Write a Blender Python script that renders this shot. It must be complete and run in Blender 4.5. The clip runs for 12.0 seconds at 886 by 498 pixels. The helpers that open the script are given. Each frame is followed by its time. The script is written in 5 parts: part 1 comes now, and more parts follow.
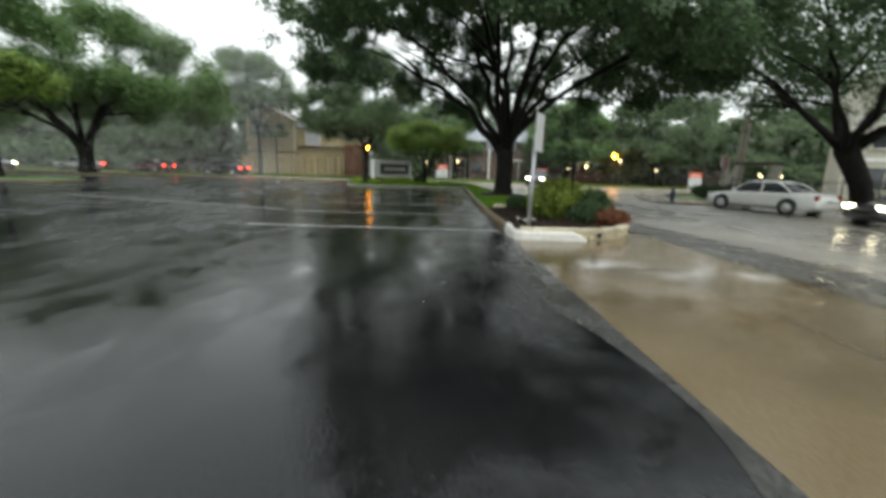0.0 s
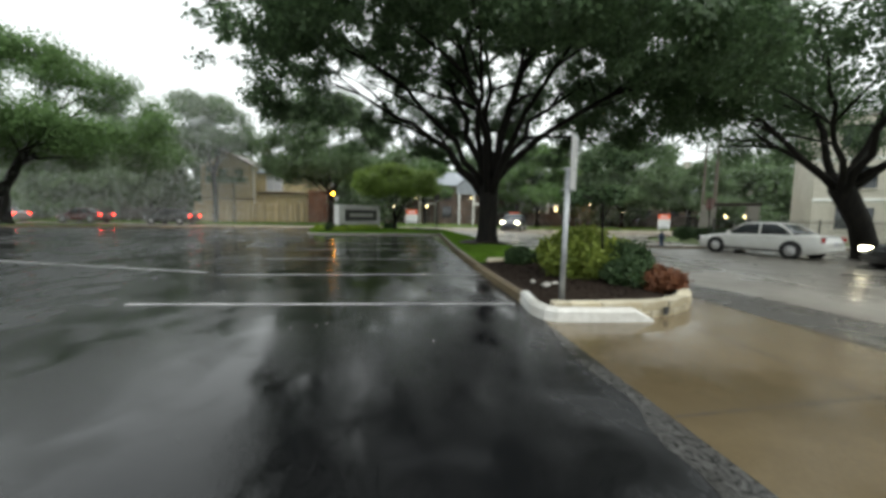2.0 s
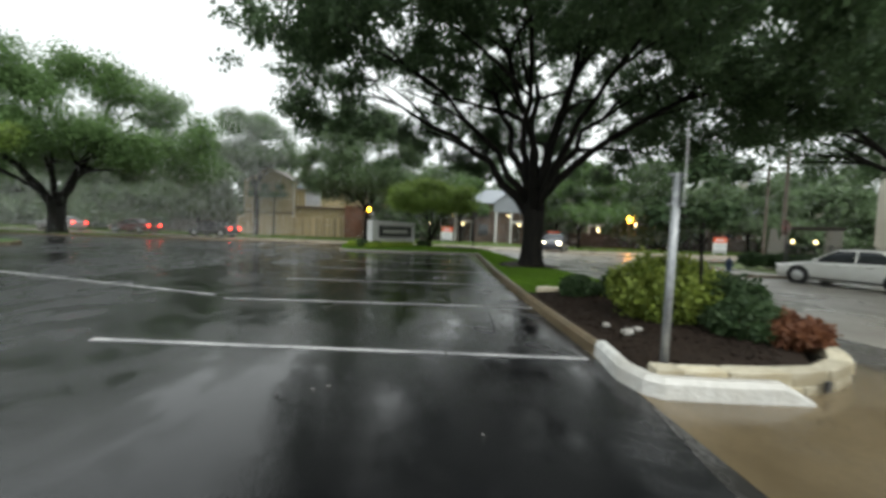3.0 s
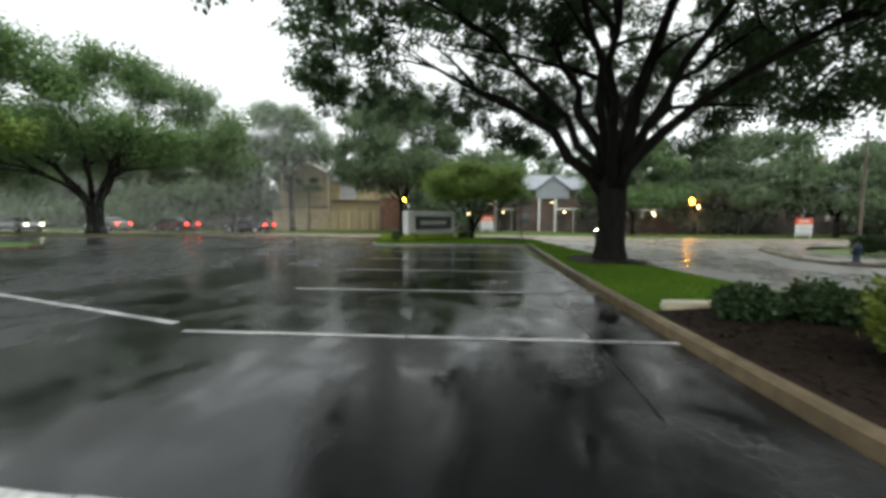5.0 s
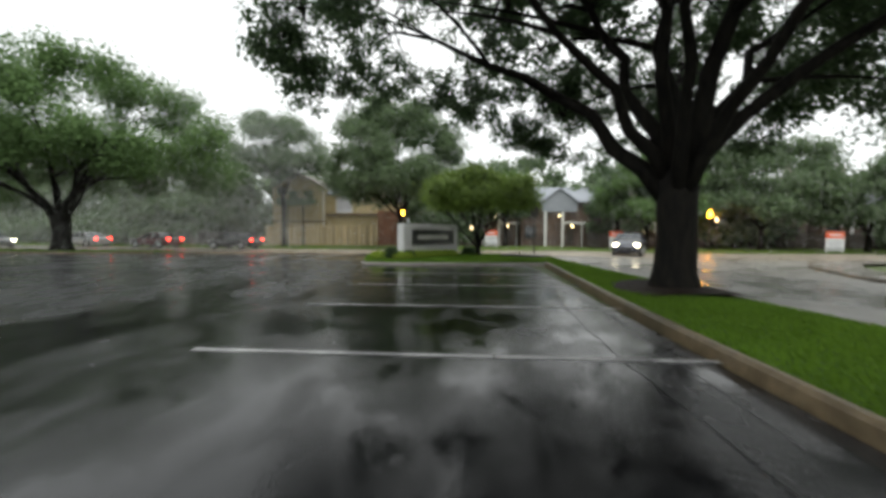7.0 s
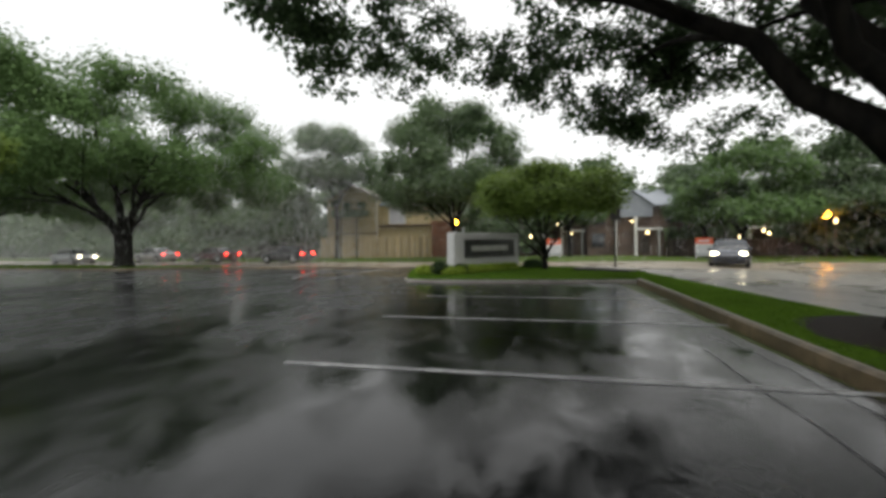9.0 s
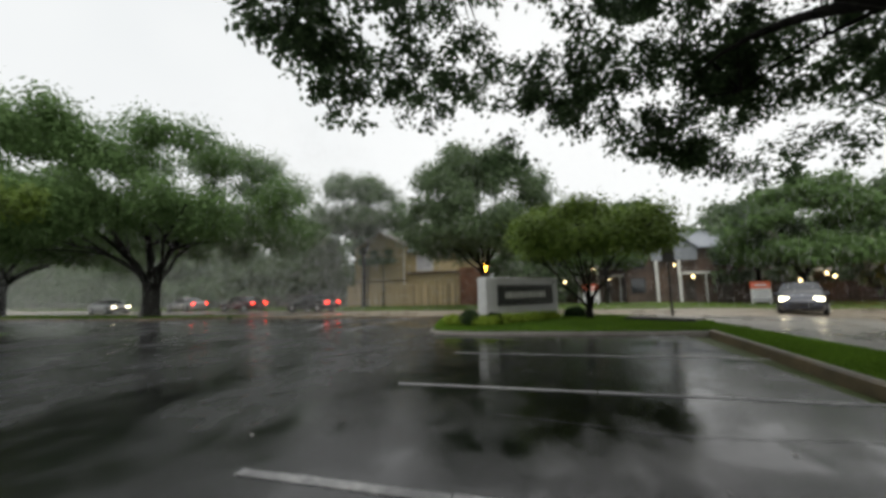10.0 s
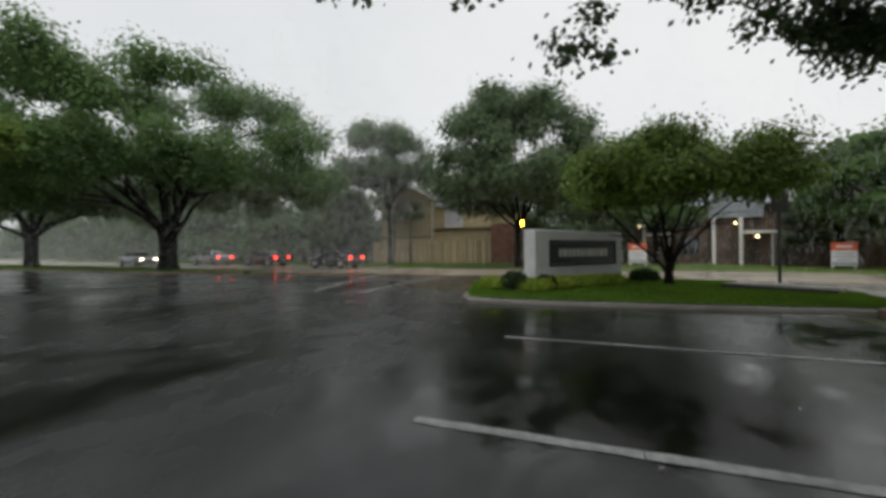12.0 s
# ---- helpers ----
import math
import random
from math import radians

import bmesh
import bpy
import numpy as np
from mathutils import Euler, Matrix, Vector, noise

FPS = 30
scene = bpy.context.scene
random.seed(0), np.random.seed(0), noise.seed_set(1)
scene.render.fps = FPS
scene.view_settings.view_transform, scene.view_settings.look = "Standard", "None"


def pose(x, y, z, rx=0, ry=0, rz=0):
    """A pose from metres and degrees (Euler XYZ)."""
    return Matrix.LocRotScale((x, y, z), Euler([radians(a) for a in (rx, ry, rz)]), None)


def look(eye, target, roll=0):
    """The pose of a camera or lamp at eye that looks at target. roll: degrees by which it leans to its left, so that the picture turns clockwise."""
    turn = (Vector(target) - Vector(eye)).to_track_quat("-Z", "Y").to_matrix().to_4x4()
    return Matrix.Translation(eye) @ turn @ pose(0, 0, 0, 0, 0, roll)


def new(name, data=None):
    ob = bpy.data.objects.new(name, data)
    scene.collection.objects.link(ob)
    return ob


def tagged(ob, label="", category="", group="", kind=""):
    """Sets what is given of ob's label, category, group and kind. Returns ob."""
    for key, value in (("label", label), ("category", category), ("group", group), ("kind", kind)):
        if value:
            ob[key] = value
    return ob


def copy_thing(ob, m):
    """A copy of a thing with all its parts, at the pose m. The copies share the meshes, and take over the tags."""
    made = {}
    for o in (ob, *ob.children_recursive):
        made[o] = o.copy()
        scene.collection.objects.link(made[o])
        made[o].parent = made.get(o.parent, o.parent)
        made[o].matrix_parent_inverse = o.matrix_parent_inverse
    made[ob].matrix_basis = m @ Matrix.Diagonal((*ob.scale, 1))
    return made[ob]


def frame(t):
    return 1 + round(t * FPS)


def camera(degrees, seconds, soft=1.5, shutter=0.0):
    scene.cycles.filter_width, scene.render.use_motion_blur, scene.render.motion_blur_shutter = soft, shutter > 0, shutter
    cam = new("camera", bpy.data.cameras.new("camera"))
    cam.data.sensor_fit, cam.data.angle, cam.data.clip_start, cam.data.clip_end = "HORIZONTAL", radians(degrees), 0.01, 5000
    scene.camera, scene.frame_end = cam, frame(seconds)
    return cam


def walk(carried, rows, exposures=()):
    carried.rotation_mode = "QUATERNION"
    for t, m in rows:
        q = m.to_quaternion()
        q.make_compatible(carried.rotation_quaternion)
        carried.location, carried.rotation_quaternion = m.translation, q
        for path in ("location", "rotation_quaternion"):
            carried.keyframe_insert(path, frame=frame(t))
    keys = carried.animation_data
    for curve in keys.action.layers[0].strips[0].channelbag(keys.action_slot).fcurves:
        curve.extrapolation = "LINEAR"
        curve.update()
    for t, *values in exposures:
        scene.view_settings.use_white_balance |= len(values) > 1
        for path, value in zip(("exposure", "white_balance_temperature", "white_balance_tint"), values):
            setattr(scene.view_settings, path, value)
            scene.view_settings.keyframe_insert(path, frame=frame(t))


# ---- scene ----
cam = camera(96.8, 12.0, soft=3.5, shutter=0.5)
PATH = [
    (0, (0.905, 0.964, 1.275), (0.976, 2.921, 0.87), 1.7),
    (0.5, (0.797, 1.627, 1.274), (0.738, 3.614, 1.055), 2.5),
    (1, (0.723, 2.29, 1.28), (0.689, 4.281, 1.097), 0.8),
    (1.5, (0.689, 2.962, 1.288), (0.845, 4.956, 1.265), -0.7),
    (2, (0.701, 3.641, 1.303), (0.928, 5.619, 1.12), 0.9),
    (2.5, (0.716, 4.329, 1.318), (0.872, 6.321, 1.241), 0.0),
    (3, (0.698, 5.027, 1.325), (0.75, 7.024, 1.225), 2.1),
    (3.5, (0.654, 5.713, 1.335), (0.558, 7.711, 1.346), 0.5),
    (5.3, (0.256, 8.122, 1.266), (0.113, 10.11, 1.101), -0.0),
    (5.5, (0.225, 8.403, 1.264), (0.092, 10.396, 1.159), -2.3),
    (6, (0.199, 9.143, 1.262), (0.194, 11.142, 1.194), 0.9),
    (6.5, (0.182, 9.886, 1.248), (0.235, 11.879, 1.09), 0.5),
    (7, (0.123, 10.634, 1.241), (-0.016, 12.628, 1.163), 0.2),
    (7.2, (0.092, 10.933, 1.24), (-0.043, 12.928, 1.214), 2.1),
    (8.8, (-0.116, 13.266, 1.251), (-0.495, 15.23, 1.283), -1.4),
    (9, (-0.162, 13.552, 1.25), (-0.584, 15.507, 1.226), -0.8),
    (9.5, (-0.324, 14.249, 1.234), (-0.812, 16.189, 1.243), 2.5),
    (10, (-0.519, 14.939, 1.219), (-1.072, 16.849, 1.438), -1.3),
    (10.5, (-0.738, 15.619, 1.202), (-1.119, 17.567, 1.447), 3.6),
    (11, (-0.975, 16.282, 1.181), (-1.705, 18.143, 1.101), 1.7),
    (11.5, (-1.238, 16.94, 1.164), (-1.987, 18.795, 1.205), 0.6),
    (12, (-1.538, 17.602, 1.158), (-2.234, 19.477, 1.165), -0.4),
]
walk(cam, [(t, look(eye, target, roll)) for t, eye, target, roll in PATH],
     exposures=[(0.0, 0.50, 6500, 5), (3.5, 0.45, 6500, 5), (7.0, 0.42, 6600, 8), (9.0, 0.20, 6700, 10), (12.0, -0.25, 6600, 10)])

# ---- world and light: an overcast, rainy evening ----
world = bpy.data.worlds.new("overcast_sky")
scene.world = world
world.use_nodes = True
wn, wl = world.node_tree.nodes, world.node_tree.links
sky = wn.new("ShaderNodeTexSky")
sky.sky_type = "NISHITA"
sky.sun_disc = False
sky.sun_elevation, sky.sun_rotation = radians(60), radians(160)
sky.dust_density, sky.air_density = 4.0, 1.0
grey = wn.new("ShaderNodeHueSaturation")
grey.inputs["Saturation"].default_value = 0.12
wl.new(sky.outputs[0], grey.inputs["Color"])
cloud = wn.new("ShaderNodeTexNoise")
cloud.inputs["Scale"].default_value = 1.3
cloud.inputs["Detail"].default_value = 3.0
ramp = wn.new("ShaderNodeValToRGB")
ramp.color_ramp.elements[0].position, ramp.color_ramp.elements[0].color = 0.3, (6.6, 6.95, 7.2, 1)
ramp.color_ramp.elements[1].position, ramp.color_ramp.elements[1].color = 0.75, (8.0, 8.2, 8.3, 1)
wl.new(cloud.outputs["Fac"], ramp.inputs[0])
blend = wn.new("ShaderNodeMix")
blend.data_type = "RGBA"
blend.inputs["Factor"].default_value = 0.85
wl.new(grey.outputs[0], blend.inputs[6])
wl.new(ramp.outputs[0], blend.inputs[7])
wl.new(blend.outputs[2], wn["Background"].inputs[0])
wn["Background"].inputs[1].default_value = 0.14

sun = new("sun", bpy.data.lights.new("sun", "SUN"))
sun.data.energy, sun.data.angle, sun.data.color = 1.5, radians(70), (1.0, 0.98, 0.95)
sun.matrix_world = look((10.9, -30.0, 55.0), (0, 0, 0))


# ---- materials ----
def mat(name, c1, c2, rough=0.6, scale=8.0, bump=0.0, bump_scale=60.0, rough2=None, big=None, metal=0.0,
        spec=0.5, per=None, coat=0.0, stretch=None):
    """Two-scale noise colour, optional coarse stain colour (big), rough noise and bump."""
    m = bpy.data.materials.new(name)
    m.use_nodes = True
    n, l = m.node_tree.nodes, m.node_tree.links
    b = n["Principled BSDF"]
    co = n.new("ShaderNodeTexCoord")
    src = co.outputs["Object"]
    if stretch:
        mp = n.new("ShaderNodeMapping")
        mp.inputs["Scale"].default_value = stretch
        l.new(src, mp.inputs[0])
        src = mp.outputs[0]
    a = n.new("ShaderNodeTexNoise")
    a.inputs["Scale"].default_value, a.inputs["Detail"].default_value = scale, 6.0
    l.new(src, a.inputs["Vector"])
    r = n.new("ShaderNodeValToRGB")
    r.color_ramp.elements[0].position, r.color_ramp.elements[0].color = 0.35, (*c1, 1)
    r.color_ramp.elements[1].position, r.color_ramp.elements[1].color = 0.68, (*c2, 1)
    l.new(a.outputs["Fac"], r.inputs[0])
    col = r.outputs[0]
    if big:
        g = n.new("ShaderNodeTexNoise")
        g.inputs["Scale"].default_value, g.inputs["Detail"].default_value = scale * 0.09, 4.0
        l.new(src, g.inputs["Vector"])
        gr = n.new("ShaderNodeValToRGB")
        gr.color_ramp.elements[0].position, gr.color_ramp.elements[1].position = 0.42, 0.62
        l.new(g.outputs["Fac"], gr.inputs[0])
        mx = n.new("ShaderNodeMix")
        mx.data_type = "RGBA"
        l.new(gr.outputs[0], mx.inputs["Factor"])
        l.new(col, mx.inputs[6])
        mx.inputs[7].default_value = (*big, 1)
        col = mx.outputs[2]
    if per:
        src2 = n.new("ShaderNodeNewGeometry").outputs["Random Per Island"] if per == "island" else \
            n.new("ShaderNodeObjectInfo").outputs["Random"]
        mr = n.new("ShaderNodeMapRange")
        mr.inputs["To Min"].default_value, mr.inputs["To Max"].default_value = 0.62, 1.38
        l.new(src2, mr.inputs["Value"])
        hs = n.new("ShaderNodeHueSaturation")
        l.new(mr.outputs[0], hs.inputs["Value"])
        l.new(col, hs.inputs["Color"])
        col = hs.outputs[0]
    l.new(col, b.inputs["Base Color"])
    b.inputs["Metallic"].default_value = metal
    b.inputs["Specular IOR Level"].default_value = spec
    b.inputs["Coat Weight"].default_value = coat
    b.inputs["Coat Roughness"].default_value = 0.05
    b.inputs["Roughness"].default_value = rough
    if rough2 is not None:
        q = n.new("ShaderNodeTexNoise")
        q.inputs["Scale"].default_value, q.inputs["Detail"].default_value = scale * 0.06, 5.0
        l.new(src, q.inputs["Vector"])
        qr = n.new("ShaderNodeMapRange")
        qr.inputs["From Min"].default_value, qr.inputs["From Max"].default_value = 0.38, 0.62
        qr.inputs["To Min"].default_value, qr.inputs["To Max"].default_value = rough, rough2
        l.new(q.outputs["Fac"], qr.inputs["Value"])
        l.new(qr.outputs[0], b.inputs["Roughness"])
    if bump:
        f = n.new("ShaderNodeTexNoise")
        f.inputs["Scale"].default_value, f.inputs["Detail"].default_value = bump_scale, 4.0
        l.new(src, f.inputs["Vector"])
        bp = n.new("ShaderNodeBump")
        bp.inputs["Strength"].default_value, bp.inputs["Distance"].default_value = bump, 0.02
        l.new(f.outputs["Fac"], bp.inputs["Height"])
        l.new(bp.outputs[0], b.inputs["Normal"])
    return m


def leaf_mat(name, c1, c2, rough=0.5, through_light=0.3):
    m = bpy.data.materials.new(name)
    m.use_nodes = True
    n, l = m.node_tree.nodes, m.node_tree.links
    b = n["Principled BSDF"]
    g = n.new("ShaderNodeNewGeometry")
    r = n.new("ShaderNodeValToRGB")
    r.color_ramp.elements[0].color, r.color_ramp.elements[1].color = (*c1, 1), (*c2, 1)
    l.new(g.outputs["Random Per Island"], r.inputs[0])
    co = n.new("ShaderNodeTexCoord")
    a = n.new("ShaderNodeTexNoise")
    a.inputs["Scale"].default_value = 0.6
    l.new(co.outputs["Object"], a.inputs["Vector"])
    mr = n.new("ShaderNodeMapRange")
    mr.inputs["To Min"].default_value, mr.inputs["To Max"].default_value = 0.6, 1.4
    l.new(a.outputs["Fac"], mr.inputs["Value"])
    hs = n.new("ShaderNodeHueSaturation")
    l.new(r.outputs[0], hs.inputs["Color"])
    l.new(mr.outputs[0], hs.inputs["Value"])
    l.new(hs.outputs[0], b.inputs["Base Color"])
    b.inputs["Roughness"].default_value = rough
    b.inputs["Specular IOR Level"].default_value = 0.25
    t = n.new("ShaderNodeBsdfTranslucent")
    l.new(hs.outputs[0], t.inputs["Color"])
    mx = n.new("ShaderNodeMixShader")
    mx.inputs[0].default_value = through_light
    l.new(b.outputs[0], mx.inputs[1])
    l.new(t.outputs[0], mx.inputs[2])
    l.new(mx.outputs[0], n["Material Output"].inputs["Surface"])
    return m


def glow(name, colour, strength):
    m = bpy.data.materials.new(name)
    m.use_nodes = True
    b = m.node_tree.nodes["Principled BSDF"]
    b.inputs["Base Color"].default_value = (*colour, 1)
    b.inputs["Emission Color"].default_value = (*colour, 1)
    b.inputs["Emission Strength"].default_value = strength
    return m


def wet_mat(name, c1, c2, stain, film, dry, cover=(0.42, 0.58), grain=90.0, bump=0.35, swirl=0.16, drag=(1, 1, 1), ior=1.39, worn=None):
    """A rain-wet pavement: a smooth film of water over part of it, rougher wet grain elsewhere."""
    m = bpy.data.materials.new(name)
    m.use_nodes = True
    n, l = m.node_tree.nodes, m.node_tree.links
    b = n["Principled BSDF"]
    co = n.new("ShaderNodeTexCoord").outputs["Object"]
    mp = n.new("ShaderNodeMapping")
    mp.inputs["Scale"].default_value = drag
    l.new(co, mp.inputs[0])

    def noise_of(scale, detail, vec, distort=0.0):
        a = n.new("ShaderNodeTexNoise")
        a.inputs["Scale"].default_value, a.inputs["Detail"].default_value = scale, detail
        a.inputs["Distortion"].default_value = distort
        l.new(vec, a.inputs["Vector"])
        return a.outputs["Fac"]

    def span(v, lo, hi, a, c):
        r = n.new("ShaderNodeMapRange")
        for key, value in zip(("From Min", "From Max", "To Min", "To Max"), (lo, hi, a, c)):
            r.inputs[key].default_value = value
        l.new(v, r.inputs["Value"])
        return r.outputs[0]

    def mix(f, a, c):
        x = n.new("ShaderNodeMix")
        x.data_type = "RGBA"
        l.new(f, x.inputs["Factor"])
        for sock, v in ((x.inputs[6], a), (x.inputs[7], c)):
            if isinstance(v, tuple):
                sock.default_value = (*v, 1)
            else:
                l.new(v, sock)
        return x.outputs[2]

    fine = noise_of(grain, 3, co)
    both = n.new("ShaderNodeMath")
    both.operation = "MULTIPLY_ADD"
    l.new(noise_of(swirl * 6.0, 8, mp.outputs[0], 0.4), both.inputs[0])
    both.inputs[1].default_value = 0.5
    half = n.new("ShaderNodeMath")
    half.operation = "MULTIPLY"
    l.new(noise_of(swirl, 7, mp.outputs[0], 0.25), half.inputs[0])
    half.inputs[1].default_value = 0.5
    l.new(half.outputs[0], both.inputs[2])
    puddle = span(both.outputs[0], cover[0], cover[1], 0, 1)
    stains = span(noise_of(swirl * 3.1, 5, mp.outputs[0], 0.4), 0.45, 0.65, 0, 1)
    col = mix(span(fine, 0.35, 0.7, 0, 1), c1, c2)
    col = mix(stains, col, stain)
    rough = span(puddle, 0, 1, dry, film)
    cracks = None
    if worn:
        # a coarser lane to the west of the stalls, its colour paled for reflected sky, and a crazed strip along the
        # kerb
        sep = n.new("ShaderNodeSeparateXYZ")
        l.new(co, sep.inputs[0])

        def calc(op, p, q):
            x = n.new("ShaderNodeMath")
            x.operation = op
            for sock, v in zip(x.inputs, (p, q)):
                if isinstance(v, float):
                    sock.default_value = v
                else:
                    l.new(v, sock)
            return x.outputs[0]

        wander = calc("ADD", sep.outputs[0], span(noise_of(0.5, 4, co), 0.3, 0.7, -1.0, 1.0))
        patches = span(noise_of(0.34, 6, mp.outputs[0], 0.7), 0.47, 0.58, 1, 0.12)
        lane = calc("MULTIPLY", span(wander, worn[0], worn[0] - 2.6, 0, 1), patches)
        col = mix(lane, col, worn[2])
        rough = calc("ADD", rough, calc("MULTIPLY", lane, 0.13))
        cells = n.new("ShaderNodeTexVoronoi")
        cells.feature = "DISTANCE_TO_EDGE"
        cells.inputs["Scale"].default_value = 8.5
        shift = n.new("ShaderNodeMix")
        shift.data_type = "VECTOR"
        shift.inputs["Factor"].default_value = 0.12
        l.new(co, shift.inputs[4])
        bend_noise = n.new("ShaderNodeTexNoise")
        bend_noise.inputs["Scale"].default_value = 3.0
        l.new(co, bend_noise.inputs["Vector"])
        l.new(bend_noise.outputs["Color"], shift.inputs[5])
        l.new(shift.outputs[1], cells.inputs["Vector"])
        strip = calc("MULTIPLY", span(wander, worn[1], worn[1] + 0.5, 0, 1), span(noise_of(0.9, 4, co), 0.42, 0.55, 0, 1))
        cracks = calc("MULTIPLY", span(cells.outputs["Distance"], 0.0, 0.07, 1, 0), strip)
        rough = calc("ADD", rough, calc("MULTIPLY", strip, 0.10))
        col = mix(calc("MULTIPLY", strip, 0.6), col, worn[2])
    l.new(col, b.inputs["Base Color"])
    l.new(rough, b.inputs["Roughness"])
    b.inputs["IOR"].default_value = ior
    bp = n.new("ShaderNodeBump")
    bp.inputs["Distance"].default_value = 0.016
    l.new(span(puddle, 0, 1, bump, bump * 0.12), bp.inputs["Strength"])
    l.new(fine, bp.inputs["Height"])
    ripple = n.new("ShaderNodeBump")
    ripple.inputs["Strength"].default_value, ripple.inputs["Distance"].default_value = 0.05, 0.02
    l.new(noise_of(9.0, 4, co, 0.5), ripple.inputs["Height"])
    l.new(bp.outputs[0], ripple.inputs["Normal"])
    last = ripple
    if cracks is not None:
        groove = n.new("ShaderNodeBump")
        groove.invert = True
        groove.inputs["Strength"].default_value, groove.inputs["Distance"].default_value = 0.22, 0.010
        l.new(cracks, groove.inputs["Height"])
        l.new(ripple.outputs[0], groove.inputs["Normal"])
        last = groove
    l.new(last.outputs[0], b.inputs["Normal"])
    return m


# last worn value pales the lane for reflected sky and greys the crazed strip
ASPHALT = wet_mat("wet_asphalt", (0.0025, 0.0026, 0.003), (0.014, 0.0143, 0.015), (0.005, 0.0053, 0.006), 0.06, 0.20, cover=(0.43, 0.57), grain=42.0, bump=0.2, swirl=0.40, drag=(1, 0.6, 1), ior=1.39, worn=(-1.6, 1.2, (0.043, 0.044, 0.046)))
CRACK = mat("black_crack_fill", (0.002, 0.002, 0.002), (0.008, 0.008, 0.008), 0.5, 20)
MARGIN = wet_mat("broken_asphalt_margin", (0.012, 0.012, 0.012), (0.10, 0.098, 0.094), (0.025, 0.024, 0.022), 0.15, 0.36, grain=30.0, bump=0.9, swirl=0.5)
DRIVE = wet_mat("wet_tan_concrete", (0.105, 0.080, 0.046), (0.16, 0.124, 0.075), (0.085, 0.065, 0.037), 0.05, 0.22, cover=(0.38, 0.56), bump=0.2, ior=1.45)
STREET = wet_mat("wet_grey_concrete", (0.20, 0.19, 0.165), (0.28, 0.265, 0.235), (0.165, 0.15, 0.13), 0.22, 0.40, bump=0.2, ior=1.5)
ROADWAY = wet_mat("wet_tan_grey_concrete", (0.26, 0.225, 0.175), (0.35, 0.305, 0.24), (0.20, 0.17, 0.13), 0.22, 0.42, bump=0.2, ior=1.45)
GUTTER = wet_mat("wet_dark_gutter", (0.05, 0.048, 0.045), (0.10, 0.095, 0.085), (0.06, 0.055, 0.05), 0.10, 0.3, bump=0.3)
WALKWAY = wet_mat("wet_sidewalk_concrete", (0.24, 0.22, 0.19), (0.34, 0.32, 0.28), (0.2, 0.18, 0.15), 0.15, 0.35, bump=0.2)
PAINT = mat("worn_white_road_paint", (0.26, 0.26, 0.265), (0.56, 0.56, 0.55), 0.4, 14, 0.3, 80, big=(0.20, 0.20, 0.205))
KERB = mat("wet_tan_kerb_concrete", (0.11, 0.08, 0.045), (0.20, 0.15, 0.09), 0.35, 6, 0.4, 50, big=(0.07, 0.055, 0.033))
KERB_WHITE = mat("white_painted_kerb", (0.50, 0.50, 0.48), (0.74, 0.74, 0.72), 0.35, 9, 0.7, 30, big=(0.40, 0.38, 0.34))
LIMESTONE = mat("wet_cream_limestone", (0.40, 0.36, 0.26), (0.60, 0.56, 0.45), 0.45, 7, 0.8, 18, big=(0.33, 0.28, 0.18), per="object")
TURF = mat("lawn_soil_and_turf", (0.04, 0.085, 0.014), (0.07, 0.15, 0.025), 0.8, 20, 0.6, 60)
GROUND = mat("rough_verge_grass", (0.075, 0.11, 0.03), (0.12, 0.16, 0.05), 0.8, 1.2, 0.6, 30, big=(0.10, 0.12, 0.05))
BLADE = leaf_mat("grass_blades", (0.085, 0.17, 0.015), (0.17, 0.30, 0.03), 0.6, 0.4)
MULCH = mat("dark_wet_mulch", (0.008, 0.005, 0.003), (0.028, 0.017, 0.011), 0.75, 25, 1.0, 45, spec=0.2)
BARK = mat("wet_dark_bark", (0.003, 0.0027, 0.0022), (0.013, 0.011, 0.008), 0.8, 9, 1.0, 22, stretch=(1, 1, 0.3), spec=0.2)
OAK_LEAF = leaf_mat("live_oak_leaves", (0.044, 0.078, 0.036), (0.095, 0.15, 0.068), 0.5, 0.42)
OAK_LEAF_B = leaf_mat("green_oak_leaves", (0.085, 0.15, 0.05), (0.145, 0.235, 0.085), 0.75, 0.4)
# leaf green lightened and greyed to carry distance haze
FAR_LEAF = leaf_mat("haze_greyed_leaves", (0.08, 0.125, 0.06), (0.145, 0.205, 0.105), 0.75, 0.4)
# far woods' leaves, paled so that rain haze is in their colour
MIST_LEAF = leaf_mat("haze_paled_leaves", (0.20, 0.23, 0.20), (0.28, 0.31, 0.27), 0.7, 0.4)
MYRTLE_LEAF = leaf_mat("clipped_myrtle_leaves", (0.085, 0.14, 0.022), (0.19, 0.28, 0.05))
HEDGE_YELLOW = leaf_mat("yellow_green_shrub_leaves", (0.09, 0.13, 0.02), (0.22, 0.27, 0.05))
LIME_LEAF = leaf_mat("lime_groundcover_leaves", (0.20, 0.30, 0.03), (0.36, 0.46, 0.07))
HEDGE_DARK = leaf_mat("dark_green_shrub_leaves", (0.024, 0.05, 0.02), (0.062, 0.10, 0.04))
HEDGE_RUST = leaf_mat("rust_brown_shrub_leaves", (0.11, 0.045, 0.025), (0.21, 0.09, 0.045))
STEEL = mat("galvanised_steel", (0.26, 0.27, 0.28), (0.38, 0.39, 0.40), 0.45, 20, 0.1, 60, metal=0.7)
DARK_STEEL = mat("dark_painted_steel", (0.02, 0.018, 0.016), (0.045, 0.04, 0.035), 0.5, 12, 0.1, 60)
